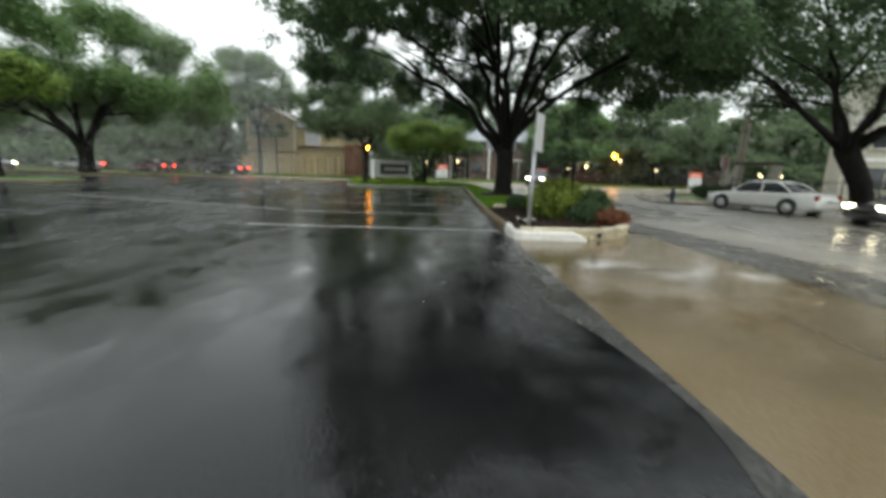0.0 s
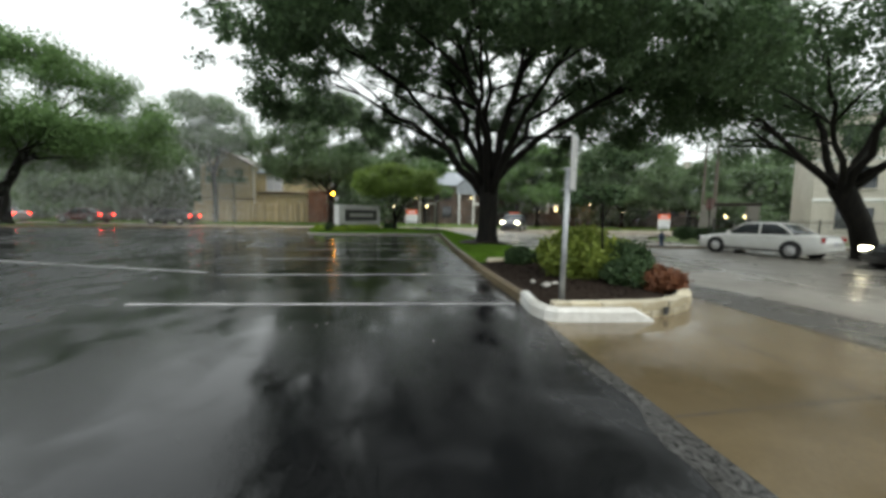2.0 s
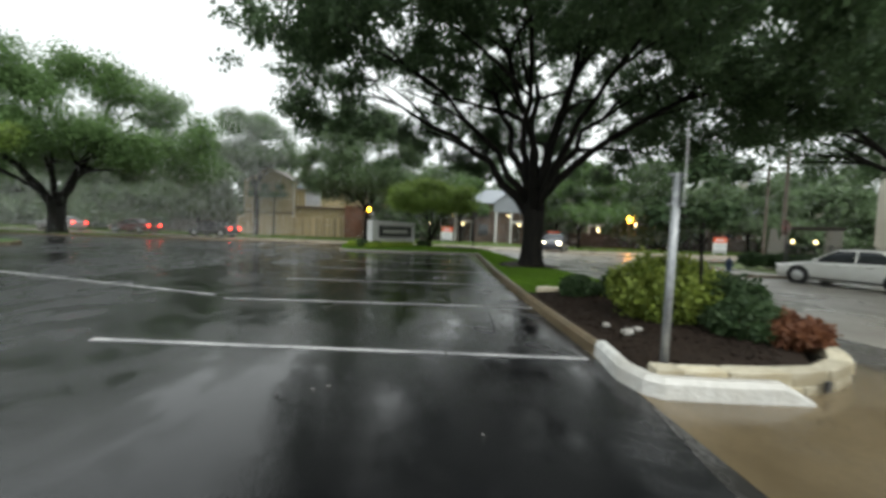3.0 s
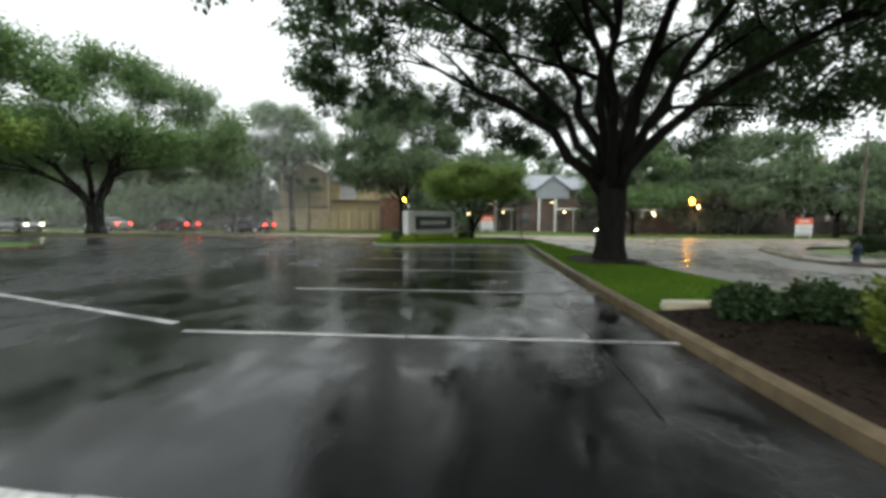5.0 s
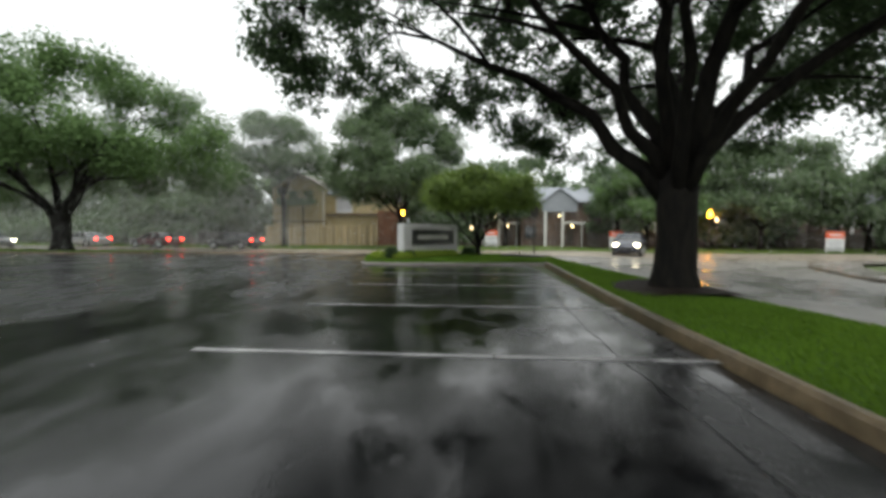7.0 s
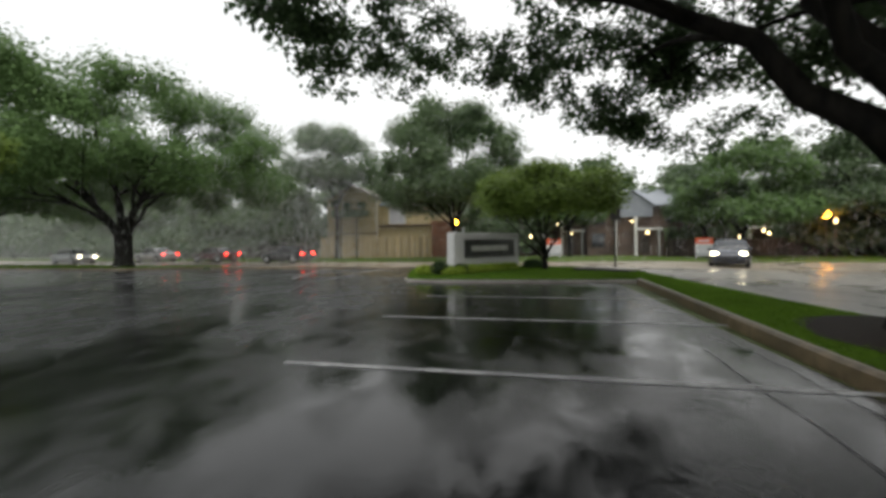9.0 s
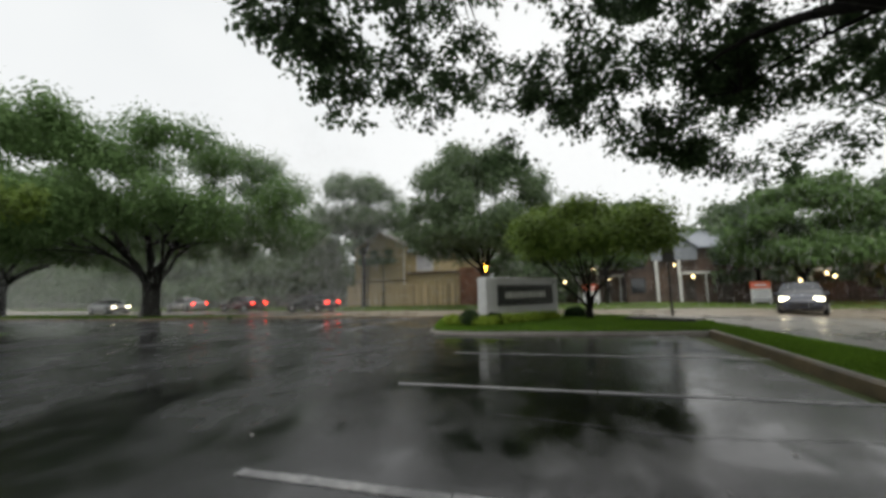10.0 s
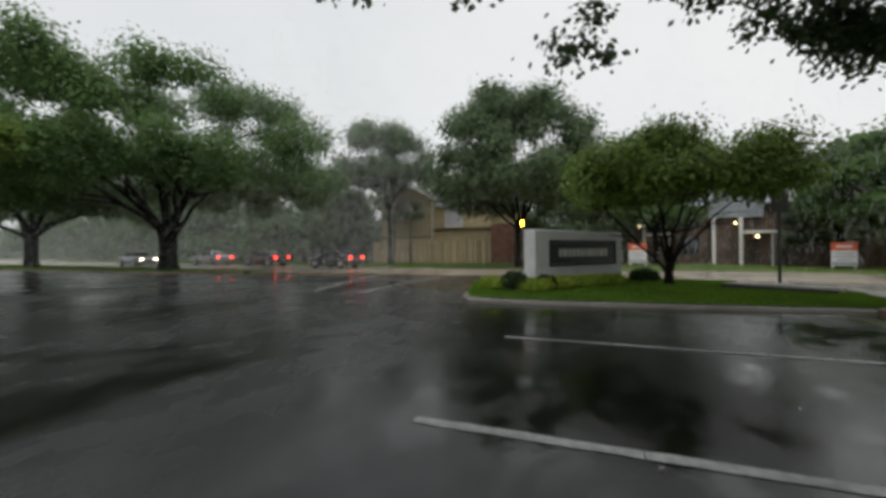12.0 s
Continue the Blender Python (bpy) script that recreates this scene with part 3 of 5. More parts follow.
for pts in ([(1.55, 10.2), (1.7, 12.4), (1.62, 15.0), (1.8, 18.6)],
            [(2.05, 13.0), (2.2, 15.6), (2.3, 19.5)], [(-1.2, 19.0), (0.3, 18.7), (2.0, 18.9)]):
    crack(pts, 0.014, "dark wet crack in the asphalt")
crack([(2.5, 5.9), (5.55, 6.15)], 0.02, "dark expansion joint in the concrete driveway", GUTTER)
crack([(2.5, 1.8), (5.55, 1.9)], 0.02, "dark expansion joint in the concrete driveway", GUTTER)
crack([(4.15, -6.0), (4.2, 7.9)], 0.018, "dark expansion joint along the concrete driveway", GUTTER)



# ---- trees ----
def leaves_at(rng, centres, counts, spread, size, flat=0.6, droop=0.35, hearts=None):
    """Leaf-shaped quads scattered round the cluster centres; with hearts, they face away from the heart of their clump."""
    c = np.repeat(centres, counts, axis=0)
    n = len(c)
    p = c + rng.normal(size=(n, 3)) * np.array([spread, spread, spread * flat])
    face = rng.normal(size=(n, 3))
    if hearts is not None:
        away = p - np.repeat(hearts, counts, axis=0)
        away /= np.linalg.norm(away, axis=1)[:, None] + 1e-9
        face = away + np.array([0, 0, 0.35]) + face * 0.45
    d = rng.normal(size=(n, 3))
    d[:, 2] -= droop
    face /= np.linalg.norm(face, axis=1)[:, None] + 1e-9
    d -= face * (d * face).sum(1)[:, None]
    d /= np.linalg.norm(d, axis=1)[:, None] + 1e-9
    w = np.cross(face, d)
    s = size * rng.uniform(0.6, 1.35, size=(n, 1))
    tip, half = d * s, w * s * 0.32
    return np.stack([p, p + tip * 0.5 + half, p + tip, p + tip * 0.5 - half], axis=1)


def bend(a, c, b, n):
    return [a * (1 - t) ** 2 + c * 2 * t * (1 - t) + b * t * t for t in (i / n for i in range(n + 1))]


def tree(name, label, x, y, trunk_r=0.35, fork=2.5, top=12.0, radius=9.0, low=4.5, limbs=8, clusters=1400, leaves=120000,
         leaf=0.13, spread=0.45, seed=1, bark=BARK, foliage=OAK_LEAF, hole=0.0, lean=(0, 0), group="", ry=None,
         z=None, twigs=True, under_lift=0.2, edge=0.16, clump=0.10, each=9, off=(0, 0), west_lift=0.0, north_drop=0.0, chosen=None):
    """A broadleaf tree: tapered trunk, arching limbs, side branches, twigs and a crown of many leaves."""
    rng = np.random.default_rng(seed)
    t = thing(name, label, "tree", x, y, land(x, y) + 0.05 if z is None else z, group=group)
    ry = ry or radius
    wood = Geo()
    base = Vector((0, 0, -0.25))
    head = Vector((lean[0], lean[1], fork))
    mid = Vector((lean[0] * 0.35 + 0.03, lean[1] * 0.35, fork * 0.5))
    r = trunk_r
    wood.tube([base, Vector((0, 0, 0.12)), Vector((lean[0] * 0.1, lean[1] * 0.1, 0.5)), mid, head, head + Vector((0, 0, 0.35))],
              [r * 1.55, r * 1.3, r * 1.05, r * 0.95, r * 1.05, r * 0.7], 14)
    nodes = []
    for i in range(limbs):
        a = 2 * math.pi * (i + rng.uniform(-0.28, 0.28)) / limbs
        reach = rng.uniform(0.62, 0.9) if i % 3 else rng.uniform(0.25, 0.5)
        end = Vector((math.cos(a) * radius * reach, math.sin(a) * ry * reach, low + (top - low) * (rng.uniform(0.25, 0.55) if i % 3 else rng.uniform(0.6, 0.8))))
        start = head + Vector((math.cos(a) * r * 0.5, math.sin(a) * r * 0.5, rng.uniform(-0.25, 0.3)))
        ctrl = start.lerp(end, 0.42) + Vector((0, 0, (end.z - start.z) * rng.uniform(-0.05, 0.22)))
        path = bend(start, ctrl, end, 9)
        path = [p + Vector(rng.normal(size=3) * 0.035 * radius * 0.25) if 0 < k < 9 else p for k, p in enumerate(path)]
        r0 = r * rng.uniform(0.40, 0.56)
        if chosen:
            az, out, up, thick = chosen[i]
            a, r0 = radians(az), r * thick
            end = Vector((math.cos(a) * out, math.sin(a) * out, up))
            start = head + Vector((math.cos(a) * r * 0.35, math.sin(a) * r * 0.35, -0.45 + 0.25 * (i % 3)))
            ctrl = start + Vector((math.cos(a) * out * 0.30, math.sin(a) * out * 0.30, (up - start.z) * 0.62))
            path = [p + Vector(rng.normal(size=3) * 0.10) if 1 < k < 9 else p for k, p in enumerate(bend(start, ctrl, end, 9))]
        limb = Geo().tube(path, [r0 * (1 - 0.86 * (k / 9) ** 0.62) for k in range(10)], 10)
        boughs = []
        nodes += path[3:]
        for j in range(6):
            k = int(rng.integers(3, 9))
            a2 = a + rng.uniform(-1.2, 1.2)
            ln = radius * rng.uniform(0.22, 0.45)
            e2 = path[k] + Vector((math.cos(a2) * ln, math.sin(a2) * ln, ln * rng.uniform(-0.05, 0.75)))
            c2 = path[k].lerp(e2, 0.5) + Vector((0, 0, ln * rng.uniform(0.0, 0.2)))
            p2 = bend(path[k], c2, e2, 5)
            r1 = r0 * (1 - 0.82 * k / 9) * 0.55
            (boughs.append(Geo()) or boughs[-1] if twigs else limb).tube(p2, [r1 * (1 - 0.8 * q / 5) for q in range(6)], 5)
            nodes += p2[1:]
        ob = part("limb", limb.mesh("limb", bark, True), t)
        for g in boughs:
            part("branch", g.mesh("branch", bark, True), ob)
    # cluster centres: a drooping underside, a domed top and a thin filling, thinned by a coarse noise for gaps
    cs = []
    while len(cs) < clusters // each:
        f, a = math.sqrt(rng.random()), rng.uniform(0, 2 * math.pi)
        dome = math.sqrt(max(0.0, 1 - f ** 2.4))
        under = low + (top - low) * under_lift * (1 - f * f) + (top - low) * edge * max(0.0, f - 0.8) / 0.2
        under += f * (west_lift * max(0.0, -math.cos(a)) - north_drop * max(0.0, math.sin(a)))
        over = max(under + 0.2, low + (top - low) * (0.16 + 0.84 * dome))
        u = rng.random()
        k = 0.26 * rng.random() if u < 0.5 else (1 - 0.3 * rng.random() if u < 0.84 else rng.random())
        p = np.array([math.cos(a) * f * radius, math.sin(a) * f * ry, under + (over - under) * k])
        lump = noise.noise(Vector((p[0] + seed * 7.1, p[1], p[2])) * (2.6 / radius)) + 0.6 * noise.noise(Vector((p[0], p[1] + seed, p[2])) * (7.0 / radius))
        if lump < hole - 0.25:
            continue
        cs.append(p * np.array([1 + 0.14 * lump, 1 + 0.14 * lump, 1 + 0.06 * lump]))
    hearts = np.repeat(np.array(cs) + np.array([lean[0] + off[0], lean[1] + off[1], 0]), each, axis=0)
    clusters = len(hearts)
    cs = rng.normal(size=(clusters, 3))
    cs /= np.linalg.norm(cs, axis=1)[:, None]
    cs = hearts + cs * radius * clump * rng.uniform(0.35, 1.1, (clusters, 1)) * np.array([1, 1, 0.72])
    hearts = hearts - np.array([0, 0, radius * clump * 0.5])
    if twigs:
        sprigs = Geo()
        nd = np.array([n[:] for n in nodes])
        for p in cs[:: 2 if clusters > 700 else 1]:
            q = Vector(nd[np.argmin(((nd - p) ** 2).sum(1))])
            e = Vector(p)
            ln = (e - q).length
            if ln < 0.15 or ln > 1.4:
                continue
            sprigs.tube([q, q.lerp(e, 0.55) + Vector((0, 0, 0.08 * ln)), e], [0.016 + 0.006 * ln, 0.012 + 0.003 * ln, 0.005], 3, cap=False)
        part("twig_growth", sprigs.mesh("twig_growth", bark), t)["kind"] = "stuff"
    part("trunk", wood.mesh("trunk", bark, True), t)
    counts = rng.multinomial(leaves, np.ones(clusters) / clusters)
    part("crown", quads_mesh(name + "_crown", leaves_at(rng, cs, counts, spread, leaf, 0.7, 0.3, hearts), foliage), t)
    return t


# the near oak's limbs: bearing, reach, height of the end, thickness against the trunk
OAK_LIMBS = [(160, 6.4, 6.4, 0.60), (196, 5.8, 6.6, 0.46), (128, 4.2, 9.0, 0.52), (84, 2.4, 10.5, 0.56), (-48, 3.2, 9.8, 0.66), (-22, 6.8, 6.4, 0.56),
             (-72, 6.2, 7.0, 0.48), (18, 5.6, 7.6, 0.50), (62, 5.6, 6.8, 0.46), (250, 5.2, 7.4, 0.46), (220, 3.4, 9.6, 0.46)]

# the spreading oak on the verge divides low into two stems that fan out
VERGE_LIMBS = [(185, 7.0, 8.0, 0.66), (-5, 6.5, 8.6, 0.66), (205, 8.4, 6.4, 0.44), (-28, 8.4, 6.8, 0.44), (150, 5.0, 10.0, 0.46), (30, 5.0, 10.2, 0.46),
               (90, 6.5, 8.0, 0.42), (262, 6.5, 7.6, 0.42), (300, 4.0, 10.0, 0.40)]


def build_trees():
    tree("live_oak", "large live oak with wet black trunk on the lawn strip", 4.15, 18.7, 0.37, 2.35, 13.5, 8.4, 4.2,
         limbs=len(OAK_LIMBS), chosen=OAK_LIMBS, clusters=3900, leaves=262000, leaf=0.13, spread=0.155, seed=4, hole=-0.10, edge=0.03, clump=0.10, each=6, under_lift=0.26, off=(-0.5, -0.4), ry=8.6, west_lift=1.0, north_drop=1.0)
    tree("live_oak", "live oak leaning over the side street with dark foliage", 20.6, 18.2, 0.42, 2.9, 13.0, 10.4, 4.9,
         limbs=9, clusters=1250, leaves=90000, leaf=0.18, spread=0.42, seed=9, hole=0.16, each=6, lean=(-1.3, 0.2))
    tree("spreading_oak", "broad spreading oak with a full green crown on the far verge", -28.4, 36.2, 0.55, 2.5, 13.5, 10.8, 4.7,
         limbs=len(VERGE_LIMBS), chosen=VERGE_LIMBS, clusters=1600, leaves=150000, leaf=0.215, spread=0.5, seed=12, foliage=OAK_LEAF_B, hole=-0.1, each=8)
    tree("spreading_oak", "broad oak with a dense crown standing far down the verge", -50.0, 38.5, 0.5, 3.0, 14.0, 11.0, 4.2,
         limbs=8, clusters=1000, leaves=70000, leaf=0.34, spread=0.6, seed=15, foliage=OAK_LEAF_B, hole=-0.1)
    tree("crape_myrtle", "clipped flat-topped crape myrtle with several stems on the island", 0.5, 29.8, 0.10, 0.5, 4.05, 2.6, 2.55,
         limbs=9, clusters=1000, leaves=60000, leaf=0.10, spread=0.2, seed=21, bark=BARK, foliage=MYRTLE_LEAF, hole=-0.6, under_lift=0.1, edge=0.12, clump=0.17, z=0.12)
    tree("shade_tree", "rounded dark green shade tree in front of the tan house", -7.2, 51.8, 0.32, 3.4, 15.4, 6.8, 4.6,
         limbs=8, clusters=1500, leaves=90000, leaf=0.26, spread=0.5, seed=31, foliage=FAR_LEAF, hole=-0.12, clump=0.16)
    tree("shade_tree", "slender open-crowned tree beside the tan house", -22.5, 57.0, 0.24, 6.0, 15.6, 5.4, 8.8,
         limbs=7, clusters=600, leaves=34000, leaf=0.28, spread=0.55, seed=33, foliage=FAR_LEAF, hole=-0.05, clump=0.2)
    tree("shade_tree", "tall narrow tree with a full crown near the tan house", -31.4, 59.5, 0.24, 2.6, 11.0, 3.2, 2.0,
         limbs=7, clusters=400, leaves=24000, leaf=0.38, spread=0.55, seed=35, foliage=FAR_LEAF, hole=0.02)
    tree("street_tree", "rounded green street tree behind the road", 32.5, 57.0, 0.26, 2.2, 11.8, 7.0, 3.0,
         limbs=8, clusters=700, leaves=42000, leaf=0.38, spread=0.6, seed=41, foliage=FAR_LEAF, hole=-0.02)
    tree("street_tree", "small rounded street tree behind the road", 39.0, 52.0, 0.2, 1.9, 8.4, 4.6, 2.4,
         limbs=7, clusters=380, leaves=24000, leaf=0.34, spread=0.5, seed=43, foliage=FAR_LEAF, hole=-0.05)
    tree("street_tree", "fresh green tree in front of the townhouses", 19.5, 55.5, 0.2, 2.2, 10.6, 4.9, 2.8,
         limbs=7, clusters=500, leaves=30000, leaf=0.34, spread=0.5, seed=45, foliage=OAK_LEAF_B, hole=-0.02)
    tree("street_tree", "dark green tree between the townhouse porches", 17.6, 58.8, 0.2, 2.6, 10.2, 3.2, 3.2,
         limbs=7, clusters=400, leaves=26000, leaf=0.26, spread=0.4, seed=46, foliage=OAK_LEAF, hole=-0.1, clump=0.18)
    tree("street_tree", "dark green tree behind the flat-topped myrtle", 4.4, 59.6, 0.2, 2.6, 9.4, 3.0, 3.6,
         limbs=7, clusters=360, leaves=24000, leaf=0.26, spread=0.4, seed=48, foliage=OAK_LEAF_B, hole=-0.05, clump=0.18)
    tree("slender_tree", "slender bare-stemmed tree before the tan gable", -23.2, 59.4, 0.09, 4.6, 7.4, 1.3, 5.0,
         limbs=5, clusters=60, leaves=2600, leaf=0.22, spread=0.3, seed=61, foliage=FAR_LEAF, hole=-0.1)
    tree("slender_tree", "slender bare-stemmed tree beside the tan gable", -21.2, 59.6, 0.08, 4.8, 7.2, 1.1, 5.2,
         limbs=5, clusters=50, leaves=2000, leaf=0.22, spread=0.3, seed=62, foliage=FAR_LEAF, hole=-0.1)
    tree("young_tree", "young thin tree with a small crown in the planting bed", 4.15, 10.0, 0.02, 1.1, 2.3, 0.55, 1.35,
         limbs=6, clusters=90, leaves=2600, leaf=0.085, spread=0.09, seed=47, foliage=HEDGE_DARK, hole=-0.2, z=0.14)
    tree("small_tree", "small clipped tree with a flat crown on a lot island", -21.5, 22.5, 0.13, 3.0, 5.9, 3.0, 4.4,
         limbs=8, clusters=320, leaves=20000, leaf=0.14, spread=0.22, seed=49, foliage=MYRTLE_LEAF, hole=-0.2, z=0.12)
    # the belt of trees far behind, copied from three grown ones
    a = tree("far_tree", "tall grey-green tree in the belt behind the road", -46, 70, 0.3, 3, 15, 8, 2.0, limbs=7, clusters=520, leaves=9500,
             leaf=0.74, spread=0.9, seed=51, foliage=FAR_LEAF, hole=-0.2, group="belt of far trees", twigs=False)
    b = tree("far_tree", "broad grey-green tree in the belt behind the road", -62, 73, 0.3, 2.5, 12, 8.5, 1.4, limbs=7, clusters=520, leaves=9500,
             leaf=0.74, spread=0.9, seed=53, foliage=FAR_LEAF, hole=-0.2, group="belt of far trees", twigs=False)
    c = tree("far_tree", "low bushy tree in the belt behind the road", -40, 68, 0.25, 1.8, 8.5, 6.5, 0.6, limbs=6, clusters=420, leaves=9000,
             leaf=0.66, spread=0.8, seed=55, foliage=FAR_LEAF, hole=-0.3, group="belt of far trees", twigs=False)
    k = 0
    for x, y, s in ((-78, 78, b), (-92, 84, a), (-106, 80, b), (-122, 88, a), (-30, 74, b), (-54, 80, c), (-70, 70, c), (-86, 72, c), (-100, 72, c),
                    (-116, 76, c), (-37, 66, c), (-45, 63.5, c), (2, 74, b), (10, 80, a), (24, 72, b), (38, 70, c), (46, 74, a), (58, 66, b),
                    (52, 55, c), (66, 58, a), (62, 44, c), (74, 50, b), (48, 36, c), (-3, 66, c), (-140, 84, b), (-160, 90, a), (33, 64, c), (18, 70, c)):
        k += 1
        copy_thing(s, pose(x, y, -0.25, 0, 0, 47 * k))


build_trees()


# ---- planting bed at the driveway corner ----
def rough_block(seed, b=0.03):
    """A unit stone with chamfered, uneven faces."""
    rng = random.Random(seed)
    bm = bmesh.new()
    bmesh.ops.create_cube(bm, size=1.0)
    bmesh.ops.bevel(bm, geom=bm.edges[:], offset=b * 2, segments=1, affect="EDGES")
    for p in bm.verts:
        p.co += Vector([rng.uniform(-0.022, 0.022) for _ in range(3)])
    me = bpy.data.meshes.new("stone")
    bm.to_mesh(me)
    bm.free()
    me.materials.append(LIMESTONE)
    return me


STONES = [rough_block(k) for k in range(6)]


def stone_wall(label, pts, height, thick, courses, z0, step=0.42):
    t = thing("stone_wall", label, "stone wall")
    total = sum(math.dist(a, b) for a, b in zip(pts, pts[1:]))
    rng = random.Random(5)
    for c in range(courses):
        h = height / courses
        s = -0.5 * step * (c % 2)
        while s < total:
            e = s + step * rng.uniform(0.75, 1.3)
            a, b = max(0.0, s), min(total, e)
            if b - a > 0.08:
                line = along(pts, 200)
                p, q = line[int(200 * a / total)], line[int(200 * b / total)]
                ob = part("stone", STONES[rng.randrange(6)], t)
                ang = math.degrees(math.atan2(q[1] - p[1], q[0] - p[0]))
                mx, my = (p[0] + q[0]) / 2, (p[1] + q[1]) / 2
                ob.matrix_basis = pose(mx, my, land(mx, my) + z0 + h * (c + 0.5), rng.uniform(-1, 1), rng.uniform(-1, 1), ang + rng.uniform(-1.5, 1.5)) @ \
                    Matrix.Diagonal((math.dist(p, q) * 0.985, thick * rng.uniform(0.93, 1.05), h * 0.97, 1))
            s = e
    return t


WALL_LINE = [(2.64, 8.35), (3.4, 8.31), (4.1, 8.36), (4.7, 8.68), (5.1, 9.15), (5.28, 9.8)]
bed_wall = stone_wall("low cream limestone wall round the planting bed", WALL_LINE, 0.26, 0.18, 2, -0.05)
part("drain_hole", Geo().box(-0.045, 0.045, -0.012, 0.012, -0.05, 0.05, 0.006).mesh("drain_hole", IRON), bed_wall, "dark drain slot").matrix_basis = pose(4.16, 8.285, 0.085, 0, 0, 22)
stone_wall("pale limestone edging between the bed and the lawn", [(2.84, 12.95), (4.15, 13.0)], 0.16, 0.22, 1, 0.07, 1.6)
kerb("white_kerb", [(2.50, 9.25), (2.42, 8.55), (2.49, 8.22), (2.60, 8.11), (3.1, 8.07), (3.84, 8.05)], 0.155, 0.17, KERB_WHITE,
     "white painted kerb at the driveway corner", n=40, side=1, taper=0.24)


def bush(label, x, y, rx, ry, h, material, n, leaf=0.06, seed=1, name="shrub"):
    rng = np.random.default_rng(seed)
    t = thing(name, label, "shrub", x, y, land(x, y) + 0.15)
    g = Geo()
    for k in range(9):
        a = 2.4 * k
        e = Vector((math.cos(a) * rx * 0.6, math.sin(a) * ry * 0.6, h * rng.uniform(0.55, 0.8)))
        g.tube([Vector((0.02 * math.cos(a), 0.02 * math.sin(a), -0.1)), e * 0.5 + Vector((0, 0, 0.05)), e], [0.014, 0.010, 0.005], 5)
    part("stems", g.mesh("stems", BARK), t)
    m = 260
    d = rng.normal(size=(m, 3))
    d /= np.linalg.norm(d, axis=1)[:, None]
    f = (0.55 + 0.45 * rng.random((m, 1)) ** 0.5)
    lump = np.array([1 + 0.16 * noise.noise(Vector(q) * 2.2 + Vector((seed, 0, 0))) for q in d])[:, None]
    c = d * f * lump * np.array([rx, ry, h * 0.52]) + np.array([0, 0, h * 0.5])
    c[:, 2] = np.maximum(c[:, 2], 0.04)
    q = leaves_at(rng, c, rng.multinomial(n, np.ones(m) / m), min(rx, h) * 0.10, leaf, 0.9, -0.2)
    part("foliage", quads_mesh("shrub_leaves", q, material), t)
    return t


bush("rounded yellow-green shrub in the mulch bed", 3.97, 10.5, 0.66, 0.64, 0.84, HEDGE_YELLOW, 15000, 0.075, 1)
bush("dark green shrub in the mulch bed", 4.78, 10.25, 0.42, 0.42, 0.62, HEDGE_DARK, 8000, 0.07, 2)
bush("low dark green shrub in the mulch bed", 4.40, 9.55, 0.36, 0.34, 0.42, HEDGE_DARK, 7000, 0.065, 3)
bush("olive green shrub near the stone wall", 4.95, 10.95, 0.45, 0.45, 0.64, HEDGE_YELLOW, 8000, 0.07, 4)
bush("rust brown low shrub beside the stone wall", 4.80, 9.45, 0.46, 0.38, 0.31, HEDGE_RUST, 7000, 0.06, 5)
bush("small dark shrub near the lawn edging", 3.45, 12.3, 0.30, 0.28, 0.36, HEDGE_DARK, 5000, 0.065, 6)
bush("small dark shrub near the lawn edging", 4.15, 12.2, 0.34, 0.32, 0.42, HEDGE_DARK, 5000, 0.065, 7)
bush("small dark shrub near the lawn edging", 4.95, 11.8, 0.42, 0.4, 0.46, HEDGE_DARK, 5000, 0.065, 8)


def rock(x, y, r, seed):
    bm = bmesh.new()
    bmesh.ops.create_icosphere(bm, subdivisions=2, radius=r)
    for p in bm.verts:
        p.co *= 1 + 0.35 * noise.noise(p.co * (2.2 / r) + Vector((seed, 0, 0)))
        p.co.z *= 0.6
    me = bpy.data.meshes.new("rock")
    bm.to_mesh(me)
    bm.free()
    me.materials.append(ROCK)
    ob = new("rock", me)
    ob.location = (x, y, land(x, y) + 0.17 + r * 0.25)
    tagged(ob, "small pale rock lying on dark mulch", "rock")


for k, (x, y, r) in enumerate(((3.05, 9.6, 0.075), (3.25, 9.75, 0.06), (2.95, 9.95, 0.05), (4.1, 13.3, 0.09))):
    rock(x, y, r, k)


def mulch_chips():
    rng = np.random.default_rng(8)
    n = 5000
    c = np.stack([rng.uniform(2.7, 5.3, n), rng.uniform(8.5, 12.75, n), np.zeros(n)], axis=1)
    c = c[(c[:, 0] < 3.9 + 0.8 * (c[:, 1] - 8.5))]
    k = rng.uniform(size=len(c))
    s = (c[:, 0] - 2.6) / 2.8
    c[:, 2] = 0.125 + 0.08 * np.sin(math.pi * np.clip(s, 0, 1)) + 0.01 * k
    q = leaves_at(rng, c, np.ones(len(c), dtype=int), 0.004, 0.06, 0.5, 0.0)
    q[:, :, 2] = c[:, None, 2] + (q[:, :, 2] - c[:, None, 2]) * 0.35
    tagged(new("mulch_chips", quads_mesh("mulch_chips", q, MULCH)), "wet bark chips on the planting bed", "mulch", kind="stuff")


mulch_chips()


